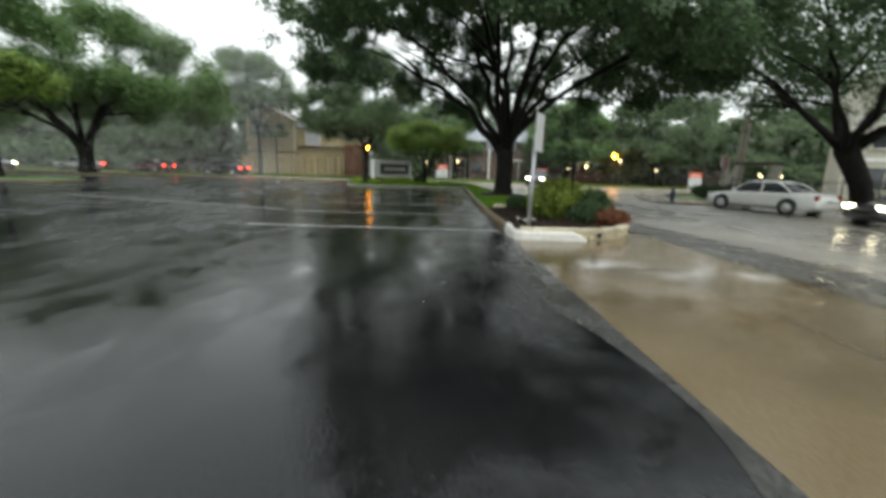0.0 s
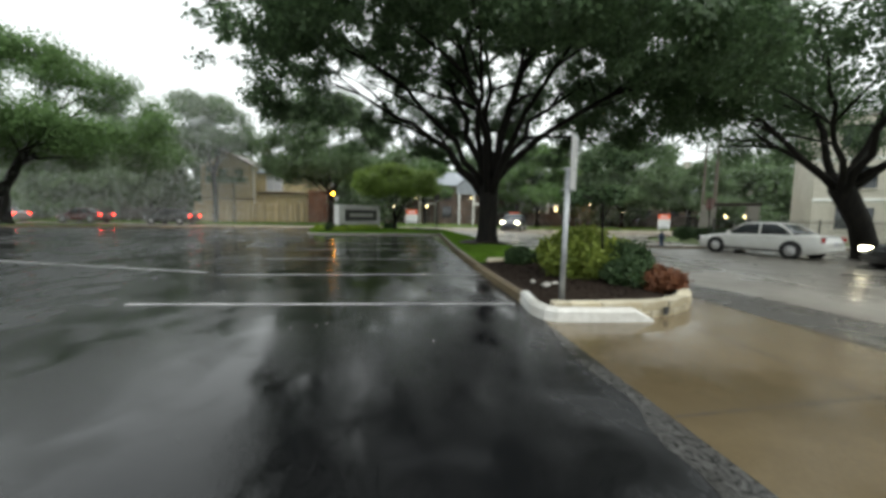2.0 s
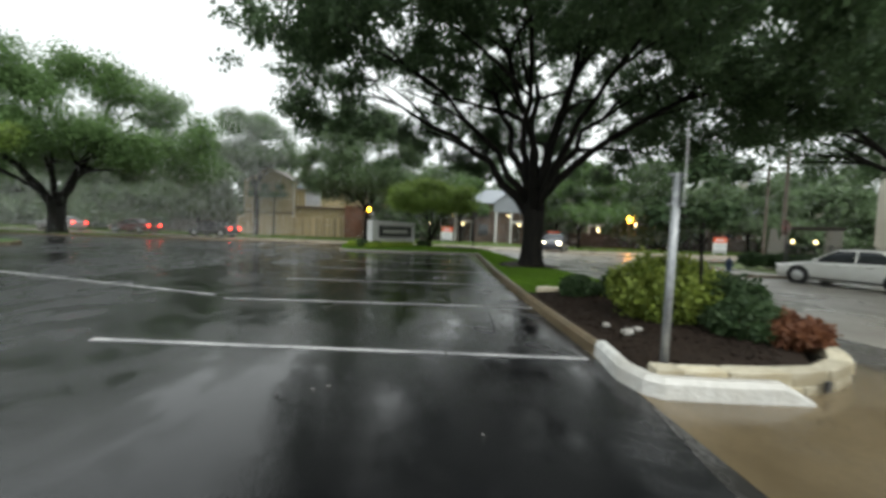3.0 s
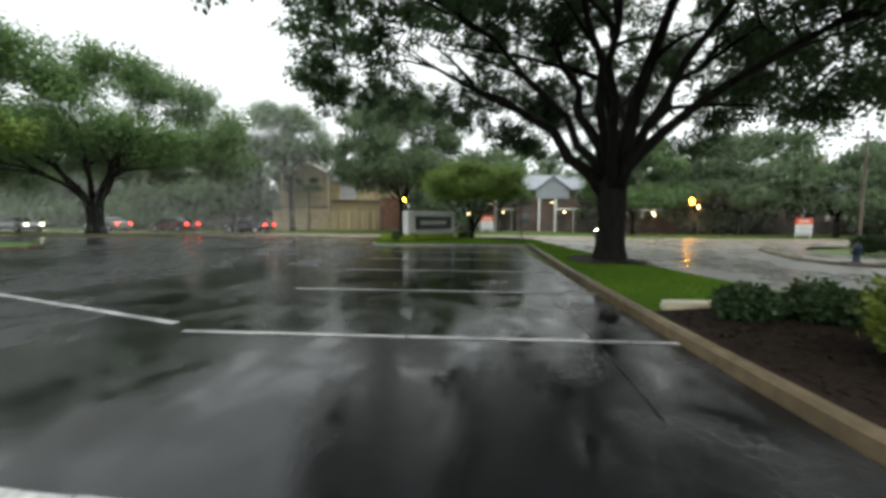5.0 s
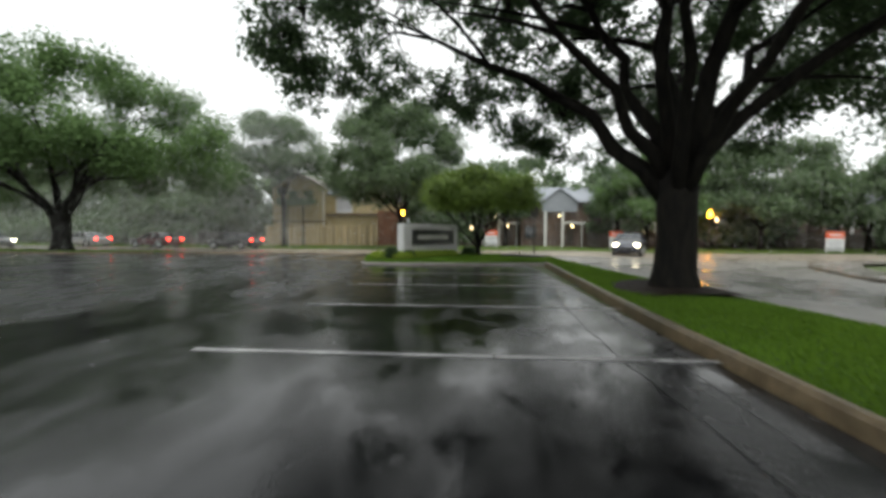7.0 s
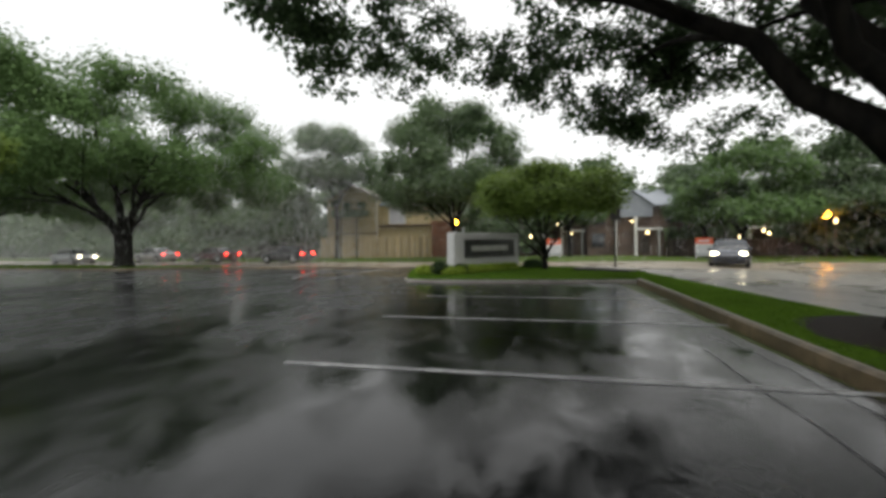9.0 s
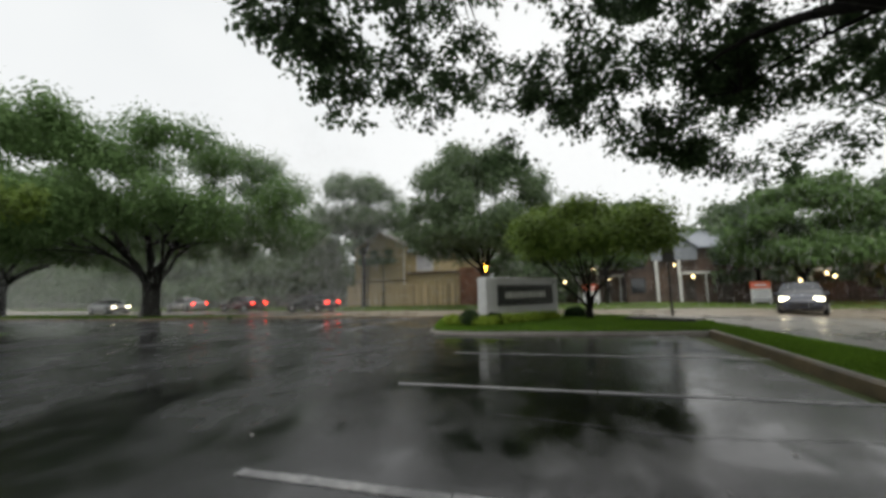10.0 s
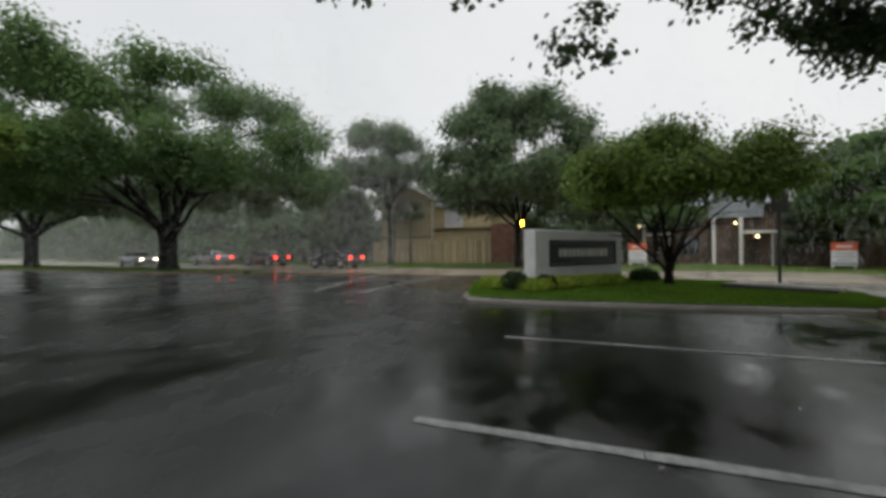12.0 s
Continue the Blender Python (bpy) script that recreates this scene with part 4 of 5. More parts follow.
def signpost():
    """A parking sign seen from its edge, on a galvanised post."""
    t = thing("parking_sign", "grey metal sign on a galvanised steel post in the bed", "sign", 2.82, 8.48, 0.12)
    part("post", Geo().tube([(0, 0, -0.2), (0.02, 0, 1.78)], 0.036, 12).mesh("post", STEEL, True), t)
    m = pose(0.09, 0.0, 1.78, 0, 0, 57)
    part("sign_panel", Geo().box(-0.23, 0.23, -0.003, 0.003, -0.28, 0.40, 0.001, m).mesh("panel", SIGN_BACK), t, "bare aluminium panel")
    for z in (1.50, 1.76):
        b = part("bracket", Geo().box(-0.06, 0.10, -0.014, 0.014, z - 0.014, z + 0.014, 0.004).mesh("bracket", STEEL), t)
        part("bolt", Geo().lathe([(0.011, -0.03), (0.011, 0.03)], 6, "y", (0.05, 0, z)).mesh("bolt", STEEL), b)


signpost()


# ---- monument sign and island ----
def monument():
    t = thing("monument_sign", "grey stucco monument sign with a dark recessed name panel", "sign", -2.85, 28.0, 0.12, 56)
    L = 4.1
    part("body", Geo().box(0, L, 0, 0.4, -0.1, 1.57, 0.02).mesh("body", STUCCO_GREY), t)
    part("plinth", Geo().box(-0.03, L + 0.03, -0.03, 0.43, -0.12, 0.12, 0.02).mesh("plinth", STUCCO_GREY), t)
    fr = part("panel_frame", Geo().box(0.55, L - 0.4, -0.05, -0.003, 1.24, 1.30, 0.008).box(0.55, L - 0.4, -0.05, -0.003, 0.58, 0.64, 0.008)
              .box(0.55, 0.61, -0.048, -0.003, 0.64, 1.24, 0.008).box(L - 0.46, L - 0.4, -0.048, -0.003, 0.64, 1.24, 0.008).mesh("frame", IRON), t)
    part("panel", Geo().box(0.62, L - 0.47, -0.022, -0.003, 0.65, 1.23).mesh("panel", PANEL_DARK), fr, "dark green panel")
    x = 0.95
    rng = random.Random(3)
    while x < L - 0.9:
        w = rng.uniform(0.10, 0.2)
        part("letter_bar", Geo().box(x, x + w, -0.036, -0.024, 0.84, 1.06, 0.004).mesh("letter_bar", LETTER), fr, "pale raised bar")
        x += w + 0.05


monument()
bush("low dark shrub at the foot of the monument sign", -3.3, 27.45, 0.30, 0.28, 0.40, HEDGE_DARK, 3000, 0.09, 21)
bush("low leafy shrub at the foot of the monument sign", -2.55, 27.75, 0.26, 0.24, 0.32, HEDGE_DARK, 2500, 0.09, 22)
bush("low dark shrub beside the monument sign", 0.05, 31.3, 0.4, 0.36, 0.4, HEDGE_DARK, 3500, 0.09, 23)
for k in range(14):
    # along the west end and then the face of the sign
    q = 0.36 * (k - 4)
    x, y = (-2.65 + 0.56 * q, 27.62 + 0.83 * q) if k >= 4 else (-3.9 + 0.3 * k, 27.75 - 0.06 * k)
    bush("low yellow-green flower tuft edging the monument bed", x, y - 0.15, 0.32, 0.26, 0.27, LIME_LEAF, 900, 0.09, 30 + k, "flower_tuft")
drain = thing("storm_drain", "low dark-edged concrete storm drain slab in the lawn", "storm drain", 2.6, 28.75, 0.22, -38)
part("slab", Geo().box(-1.0, 1.0, -0.38, 0.38, -0.1, 0.10, 0.02).mesh("slab", WALKWAY), drain)
part("grate_frame", Geo().box(-1.05, 1.05, -0.46, -0.39, -0.1, 0.07, 0.01).mesh("grate_frame", IRON), drain, "dark iron edge")


def street_sign(x, y, h):
    t = thing("street_sign", "dark steel post with a small sign at the island corner", "sign", x, y, land(x, y) + 0.05)
    part("post", Geo().tube([(0, 0, -0.2), (0, 0, h)], 0.04, 8).mesh("post", DARK_STEEL), t)
    part("sign_panel", Geo().box(-0.20, 0.20, -0.045, -0.041, h - 0.62, h - 0.05, 0.001).mesh("sign_panel", DARK_STEEL), t)


street_sign(3.35, 30.9, 2.75)


# ---- street furniture ----
def estate_sign(x, y, label="white and orange-red notice board on two posts in the grass"):
    t = thing("notice_board", label, "sign", x, y, land(x, y) - 0.06, -8, group="notice boards along the road")
    for px in (-0.62, 0.62):
        part("post", Geo().box(px - 0.05, px + 0.05, 0.03, 0.12, -0.2, 2.0, 0.01).mesh("post", WHITE_TRIM), t)
    part("panel", Geo().box(-0.72, 0.72, -0.03, 0.028, 0.25, 1.40, 0.006).mesh("panel", SIGN_WHITE), t)
    part("header", Geo().box(-0.72, 0.72, -0.03, 0.028, 1.403, 2.0, 0.006).mesh("header", SIGN_RED), t, "orange-red header")
    g = Geo()
    for z, w in ((1.18, 0.5), (0.95, 0.58), (0.72, 0.4)):
        g.box(-w, w, -0.036, -0.032, z - 0.05, z + 0.05)
    g.box(-0.66, 0.66, -0.036, -0.032, 0.30, 0.56)
    part("text_bars", g.mesh("bars", SIGN_GREY), t)
    g = Geo().box(-0.45, 0.45, -0.036, -0.032, 1.62, 1.78)
    part("text_bar", g.mesh("bar", SIGN_WHITE), t)


estate_sign(2.5, 56.3)
estate_sign(16.2, 55.3)
estate_sign(33.2, 48.8)


def lamp_post(x, y, h, label, glow_mat, r=0.26):
    t = thing("lamp_post", label, "street lamp", x, y, land(x, y) - 0.06, group="street lamps")
    part("post", Geo().tube([(0, 0, -0.2), (0, 0, 0.3), (0, 0, h - 0.3)], [0.09, 0.06, 0.045], 8).mesh("post", WOOD_POLE), t)
    part("lantern", Geo().lathe([(0.06, h - 0.32), (r * 0.6, h - 0.2), (r, h), (r * 0.7, h + r * 0.8), (0.04, h + r)], 12).mesh("lantern", glow_mat, True), t, "glowing lantern")
    part("cap", Geo().lathe([(r * 0.75, h + r * 0.9), (0.03, h + r * 1.3)], 10).mesh("cap", IRON), t)


lamp_post(-6.5, 48.9, 3.7, "lit sodium street lamp on a post beside the road", LAMP_SODIUM, 0.09)
lamp_post(25.8, 55.0, 3.9, "lit orange lamp post before the townhouses", LAMP_SODIUM, 0.38)
lamp_post(26.8, 55.4, 3.4, "lit lamp post before the townhouses", LAMP_WARM, 0.11)
lamp_post(-31.5, 60.0, 5.8, "lit sodium lamp post near the woods", LAMP_ORANGE, 0.2)


def utility_pole(x, y, h, label):
    t = thing("utility_pole", label, "utility pole", x, y, land(x, y) - 0.06)
    part("pole", Geo().tube([(0, 0, -0.5), (0.02, 0, h)], [0.17, 0.11], 10).mesh("pole", WOOD_POLE), t)
    c = part("crossarm", Geo().box(-1.1, 1.1, -0.06, 0.06, h - 0.7, h - 0.58, 0.01).mesh("crossarm", WOOD_POLE), t)
    for px in (-0.95, -0.4, 0.4, 0.95):
        part("insulator", Geo().lathe([(0.03, h - 0.58), (0.05, h - 0.5), (0.03, h - 0.4)], 8, at=(px, 0, 0)).mesh("insulator", IRON), c)


utility_pole(36.6, 46.9, 10.0, "weathered wooden utility pole beside the road")
utility_pole(27.5, 34.6, 9.0, "slim wooden utility pole at the street corner")


def hydrant(x, y):
    t = thing("fire_hydrant", "dark blue fire hydrant on the corner grass", "fire hydrant", x, y, land(x, y) + 0.08)
    body = part("barrel", Geo().lathe([(0.17, -0.1), (0.17, 0.05), (0.11, 0.07), (0.11, 0.52), (0.14, 0.54), (0.14, 0.60), (0.10, 0.70), (0.03, 0.76), (0.03, 0.82)], 14)
                .mesh("barrel", HYDRANT_PAINT, True), t)
    for ax in ("x", "y"):
        part("nozzle", Geo().lathe([(0.055, -0.2), (0.055, -0.16), (0.04, -0.15), (0.04, 0.15), (0.055, 0.16), (0.055, 0.2)], 10, ax, (0, 0, 0.42))
             .mesh("nozzle", HYDRANT_PAINT), body)


hydrant(15.0, 23.6)


def stop_sign(x, y):
    t = thing("stop_sign", "red octagonal stop sign on a steel post at the corner", "stop sign", x, y, land(x, y) + 0.05, 200)
    part("post", Geo().tube([(0, 0.03, -0.2), (0, 0.03, 2.75)], 0.03, 8).mesh("post", DARK_STEEL), t)
    oct_ = [(0.40 * math.cos(math.pi / 8 + k * math.pi / 4), 2.4 + 0.40 * math.sin(math.pi / 8 + k * math.pi / 4)) for k in range(8)]
    part("sign_panel", Geo().prism(oct_, -0.01, 0.0).mesh("sign_panel", CAR_RED), t, "dark red face")


stop_sign(18.4, 24.4)


# ---- buildings ----
def window(parent, x0, x1, z0, z1, y, frame_mat=WHITE_TRIM, bars=1, pane=GLASS):
    w = part("window", Geo().box(x0 - 0.1, x1 + 0.1, y - 0.06, y - 0.003, z1, z1 + 0.12, 0.01).box(x0 - 0.1, x1 + 0.1, y - 0.09, y - 0.003, z0 - 0.12, z0, 0.01)
             .box(x0 - 0.1, x0, y - 0.06, y - 0.003, z0, z1, 0.01).box(x1, x1 + 0.1, y - 0.06, y - 0.003, z0, z1, 0.01).mesh("window_frame", frame_mat), parent)
    for k in range(bars + 1):
        a, b = x0 + (x1 - x0) * k / (bars + 1), x0 + (x1 - x0) * (k + 1) / (bars + 1)
        part("pane", Geo().box(a + 0.025, b - 0.025, y - 0.03, y - 0.004, z0, z1).mesh("pane", pane), w)
        if k:
            part("mullion", Geo().box(a - 0.025, a + 0.025, y - 0.05, y - 0.004, z0, z1).mesh("mullion", frame_mat), w)
    return w


def slab_roof(name, pts, thick, material, parent):
    """A roof slope from four corners."""
    v = [Vector(p) for p in pts]
    n = (v[1] - v[0]).cross(v[3] - v[0]).normalized() * thick
    verts = v + [p - n for p in v]
    f = [[0, 1, 2, 3], [7, 6, 5, 4]] + [[i, i + 4, (i + 1) % 4 + 4, (i + 1) % 4] for i in range(4)]
    return part(name, mesh_of(name, verts, f, material), parent)


def siding(x0, x1, z0, z1, y, step=0.22, top=None):
    """Overlapping boards across a wall."""
    g = Geo()
    z = z0
    while z < z1 - 0.02:
        e = min(z1, z + step)
        a, b = x0, x1
        if top:
            ax, az, eave = top
            zz = (z + e) / 2
            if zz > eave:
                k = (zz - eave) / (az - eave)
                a, b = x0 + (ax - x0) * k, x1 + (ax - x1) * k
        g.add([(a, y, z), (b, y, z), (b, y - 0.03, z), (a, y - 0.03, z), (a, y, e), (b, y, e), (b, y - 0.012, e), (a, y - 0.012, e)],
              [[3, 2, 6, 7], [0, 3, 7, 4], [1, 5, 6, 2], [0, 1, 2, 3], [4, 7, 6, 5]])
        z = e
    return g


def tan_house():
    h = thing("tan_house", "two-storey tan house with gable, blue-grey roof and chimney", "house", 0, 62, -0.28)
    g = Geo().prism([(-26.4, -0.3), (-19.4, -0.3), (-19.4, 7.5), (-22.9, 9.4), (-26.4, 7.5)], 0.04, 9.0)
    part("wall", g.mesh("gable_wall", TAN_SIDING), h)
    part("siding", siding(-26.4, -19.4, 0.0, 9.3, 0.038, 0.24, (-22.9, 9.45, 7.5)).mesh("siding", TAN_SIDING), h)
    part("wall", Geo().box(-19.38, -9.8, 1.0, 9.0, -0.3, 6.9).mesh("side_wall", TAN_SIDING), h)
    part("wall", Geo().box(-12.2, -9.6, 0.4, 8.6, -0.3, 4.5).mesh("brick_wall", BRICK), h, "brown brick wing")
    slab_roof("roof", [(-26.6, -0.03, 7.45), (-26.6, 9.2, 7.45), (-22.9, 9.2, 9.55), (-22.9, -0.03, 9.55)], 0.10, ROOF_BROWN, h)
    slab_roof("roof", [(-22.9, -0.03, 9.55), (-22.9, 9.2, 9.55), (-19.2, 9.2, 7.45), (-19.2, -0.03, 7.45)], 0.10, ROOF_BROWN, h)
    slab_roof("roof", [(-19.3, 0.5, 6.8), (-9.4, 0.5, 6.8), (-9.4, 5.0, 9.3), (-19.3, 5.0, 9.3)], 0.16, ROOF, h)
    slab_roof("roof", [(-19.3, 9.5, 6.8), (-19.3, 5.0, 9.3), (-9.4, 5.0, 9.3), (-9.4, 9.5, 6.8)], 0.16, ROOF, h)
    c = part("chimney", Geo().box(-18.75, -17.75, 1.6, 2.6, 4.0, 10.5, 0.03).mesh("chimney", DARK_BRICK), h)
    part("chimney_cap", Geo().box(-18.85, -17.65, 1.5, 2.7, 10.503, 10.68, 0.03).mesh("chimney_cap", DARK_BRICK), c)
    window(h, -18.0, -15.9, 4.4, 6.4, 1.0, bars=1, pane=BLIND)
    part("ledge", Geo().box(-19.38, -12.3, 0.5, 0.995, 3.95, 4.15, 0.02).mesh("ledge", DARK_BRICK), h)
    part("trim_band", Geo().box(-26.45, -19.35, -0.06, 0.005, 3.0, 3.18, 0.01).mesh("trim_band", DARK_BRICK), h)
    part("corner_board", Geo().box(-19.5, -19.34, -0.05, 0.005, 0, 7.4, 0.01).mesh("corner_board", WHITE_TRIM), h)


tan_house()


def board_fence(label, x0, x1, y, h, material, board=0.14, step=0.15):
    t = thing("fence", label, "fence", 0, y, 0)
    me = Geo().box(-board / 2, board / 2, -0.012, 0.012, -0.4, h, 0.004).mesh("board", material)
    n = int((x1 - x0) / step)
    if n <= 300:
        for k in range(n):
            ob = part("board", me, t)
            ob.location = (x0 + step * (k + 0.5), random.uniform(-0.006, 0.006), land(x0 + step * k, y) + random.uniform(-0.015, 0.015))
    for z in (0.35, h - 0.3):
        part("rail", Geo().box(x0, x1, 0.014, 0.06, z - 0.05, z + 0.05).mesh("rail", material), t)
    k = x0
    while k <= x1 + 0.01:
        part("post", Geo().box(k - 0.05, k + 0.05, 0.062, 0.16, -0.6, h + 0.05, 0.01).mesh("post", material), t)
        k += 2.4
    return t


board_fence("tan wooden board fence below the tan house", -26.6, -12.1, 60.4, 2.5, FENCE_WOOD)
board_fence("dark stained board fence along the townhouse gardens", 14.6, 50.0, 60.0, 1.75, DARK_FENCE, 0.17, 0.18)
board_fence("dark board fence behind the verge", -52.0, -28.0, 60.5, 1.7, DARK_FENCE, 0.17, 0.18)


def porch_lamp(parent, x, y, z, r=0.15):
    l = part("wall_lamp", Geo().box(x - 0.05, x + 0.05, y - 0.12, y, z + r, z + r + 0.06, 0.01).mesh("lamp_arm", IRON), parent)
    part("globe", Geo().lathe([(0.02, z - r), (r * 0.8, z - r * 0.6), (r, z), (r * 0.7, z + r * 0.7), (0.03, z + r)], 10, at=(x, y - 0.16, 0))
         .mesh("globe", LAMP_WARM, True), l, "lit warm globe")


def townhouse(x, y, label, roof_mat=ROOF, wide=11.5, tall=5.8, lamps=True):
    h = thing("townhouse", label, "house", x, y, -0.28, group="row of townhouses")
    part("wall", Geo().box(0, wide, 0.0, 9.0, -0.3, tall).mesh("wall", DARK_BRICK), h)
    part("gable_wall", Geo().prism([(2.6, tall - 1.4), (7.0, tall - 1.4), (7.0, tall), (4.8, tall + 1.5), (2.6, tall)], -0.5, 1.0).mesh("gable_wall", ROOF), h)
    slab_roof("roof", [(-0.4, -0.5, tall - 0.1), (wide + 0.4, -0.5, tall - 0.1), (wide + 0.4, 4.5, tall + 2.3), (-0.4, 4.5, tall + 2.3)], 0.15, roof_mat, h)
    slab_roof("roof", [(-0.4, 9.5, tall - 0.1), (-0.4, 4.5, tall + 2.3), (wide + 0.4, 4.5, tall + 2.3), (wide + 0.4, 9.5, tall - 0.1)], 0.15, roof_mat, h)
    slab_roof("roof", [(2.3, -0.8, tall - 0.2), (4.8, -0.8, tall + 1.7), (4.8, 3.0, tall + 1.7), (2.3, 3.0, tall - 0.2)], 0.1, roof_mat, h)
    slab_roof("roof", [(4.8, -0.8, tall + 1.7), (7.3, -0.8, tall - 0.2), (7.3, 3.0, tall - 0.2), (4.8, 3.0, tall + 1.7)], 0.1, roof_mat, h)
    for px in (3.0, 5.2):
        part("porch_post", Geo().box(px - 0.14, px + 0.14, -0.62, -0.34, -0.2, tall - 1.403, 0.02).mesh("porch_post", WHITE_TRIM), h)
    p = part("porch_canopy", Geo().box(5.4, 7.9, -1.1, -0.003, 2.85, 3.08, 0.02).mesh("porch_canopy", WHITE_TRIM), h)
    part("canopy_post", Geo().box(7.45, 7.6, -0.95, -0.8, -0.2, 2.847, 0.01).mesh("canopy_post", STUCCO_GREY), p)
    d = part("door", Geo().box(5.75, 6.75, -0.05, -0.003, 0.1, 2.25, 0.01).mesh("door", DARK_FENCE), h)
    part("door_handle", Geo().lathe([(0.035, -0.12), (0.035, -0.05)], 8, "y", (6.6, 0, 1.1)).mesh("door_handle", CHROME), d)
    window(h, 0.5, 1.9, 1.0, 2.5, 0.0, DARK_FENCE)
    window(h, 8.6, 10.4, 1.0, 2.4, 0.0, DARK_FENCE)
    window(h, 8.6, 10.4, 3.7, 5.0, 0.0, DARK_FENCE)
    window(h, 0.5, 1.9, 3.7, 5.0, 0.0, DARK_FENCE)
    if lamps:
        porch_lamp(h, 6.25, -0.003, 5.45)
        porch_lamp(h, 6.25, -1.1, 2.55)
        porch_lamp(h, 4.7, -0.62, 3.85, 0.11)
    return h


townhouse(6.8, 63.0, "brown brick townhouse with grey gable, white porch posts and lit lamps")
townhouse(-1.2, 65.0, "brown brick townhouse with lit porch lamps behind the island", ROOF_BROWN, 7.6)
townhouse(19.2, 65.0, "brown brick townhouse with lit porch behind a dark fence", ROOF_BROWN)
townhouse(31.5, 64.0, "brown brick townhouse behind street trees", ROOF_BROWN)
townhouse(44.0, 63.0, "brown brick townhouse at the end of the row", ROOF)


def garden_light(x, y, z, label="lit warm garden light on a short post by the fence"):
    t = thing("garden_light", label, "lamp", x, y, land(x, y) - 0.06, group="garden lights")
    part("post", Geo().tube([(0, 0, -0.2), (0, 0, z)], 0.03, 6).mesh("post", IRON), t)
    part("globe", Geo().lathe([(0.03, z), (0.12, z + 0.06), (0.14, z + 0.16), (0.08, z + 0.27), (0.02, z + 0.3)], 10).mesh("globe", LAMP_WARM, True), t)


for x, y, z in ((20.9, 59.0, 1.9), (23.6, 59.2, 2.2), (0.2, 60.0, 2.2), (34.0, 59.0, 2.0), (38.6, 45.6, 1.7), (40.5, 45.0, 1.7), (27.0, 59.3, 4.4)):
    garden_light(x, y, z)


def apartment(x, y):
    h = thing("apartment_building", "cream rendered apartment block with dark windows behind the street", "apartment", x, y, -0.35, -38)
    W, T = 22.0, 9.2
    part("wall", Geo().box(0, W, 0, 7, -0.3, T).mesh("wall", CREAM_WALL), h)
    part("parapet", Geo().box(-0.15, W + 0.15, -0.15, 7.15, T + 0.003, T + 0.35, 0.03).mesh("parapet", WHITE_TRIM), h)
    part("band", Geo().box(-0.05, W, -0.06, -0.003, 2.95, 3.2, 0.01).mesh("band", WHITE_TRIM), h)
    part("band", Geo().box(-0.05, W, -0.06, -0.003, 5.95, 6.2, 0.01).mesh("band", WHITE_TRIM), h)
    for fl in range(3):
        for k in range(5):
            window(h, 1.3 + 4.2 * k, 3.4 + 4.2 * k, 0.9 + 3.0 * fl, 2.5 + 3.0 * fl, 0.0, CREAM_WALL)
    for k in range(2):
        b = part("balcony", Geo().box(4.4 + 8.4 * k, 5.5 + 8.4 * k, -0.9, -0.003, 3.22, 3.36, 0.02).mesh("balcony", CREAM_WALL), h)
        part("railing", Geo().box(4.4 + 8.4 * k, 5.5 + 8.4 * k, -0.9, -0.86, 3.36, 4.3, 0.005).mesh("railing", IRON), b)


apartment(32.2, 30.6)
apt2 = thing("distant_apartment", "distant pale apartment roofline with chimneys behind trees", "apartment", 58, 74, -0.3, -20)
part("wall", Geo().box(-12, 12, 0, 10, -0.3, 8.5).mesh("wall", CREAM_WALL), apt2)
r2 = slab_roof("roof", [(-12.5, -0.5, 8.4), (12.5, -0.5, 8.4), (12.5, 5, 11.2), (-12.5, 5, 11.2)], 0.2, ROOF_BROWN, apt2)
for px in (-8, -2, 5):
    part("chimney", Geo().box(px, px + 1.2, 2, 3.2, 8.0, 12.4, 0.03).mesh("chimney", CREAM_WALL), r2)


def iron_fence(x0, y0, x1, y1, h=1.5, step=0.16):
    t = thing("iron_fence", "black iron picket fence along the apartment lawn", "fence")
    a, b = Vector((x0, y0)), Vector((x1, y1))
    ln = (b - a).length
    me = Geo().tube([(0, 0, -0.15), (0, 0, h), (0, 0, h + 0.1)], [0.011, 0.011, 0.003], 5).mesh("picket", IRON)
    for k in range(min(300, int(ln / step))):
        c = a.lerp(b, k * step / ln)
        part("picket", me, t).location = (c.x, c.y, land(c.x, c.y) + 0.05)
    ang = math.degrees(math.atan2(b.y - a.y, b.x - a.x))
    for z in (0.25, h - 0.12):
        g = Geo().box(0, ln, -0.015, 0.015, z - 0.02, z + 0.02)
        part("rail", g.mesh("rail", IRON), t).matrix_basis = pose(a.x, a.y, land(a.x, a.y) + 0.05, 0, 0, ang)
    k = 0.0
    while k < ln:
        c = a.lerp(b, k / ln)
        part("post", Geo().box(-0.04, 0.04, -0.04, 0.04, -0.3, h + 0.08, 0.008).mesh("post", IRON), t).location = (c.x, c.y, land(c.x, c.y) + 0.05)
        k += 2.4


iron_fence(21.5, 27.6, 50.0, 25.0)


def gate_pillar(x, y, label):
    t = thing("gate_pillar", label, "pillar", x, y, land(x, y) - 0.06, -38)
    part("shaft", Geo().prism([(-0.62, -0.3), (0.5, -0.3), (0.44, 2.1), (0.5, 2.55), (0.18, 2.55), (0.0, 1.75), (-0.18, 2.6), (-0.46, 2.6)], -0.3, 0.3).mesh("shaft", WALKWAY), t)
    part("lintel", Geo().box(0.2, 3.0, -0.24, 0.24, 2.553, 2.78, 0.03).mesh("lintel", DARK_FENCE), t, "dark timber lintel")
    part("shaft", Geo().box(2.2, 2.9, -0.28, 0.28, -0.3, 2.55, 0.03).mesh("shaft", WALKWAY), t)


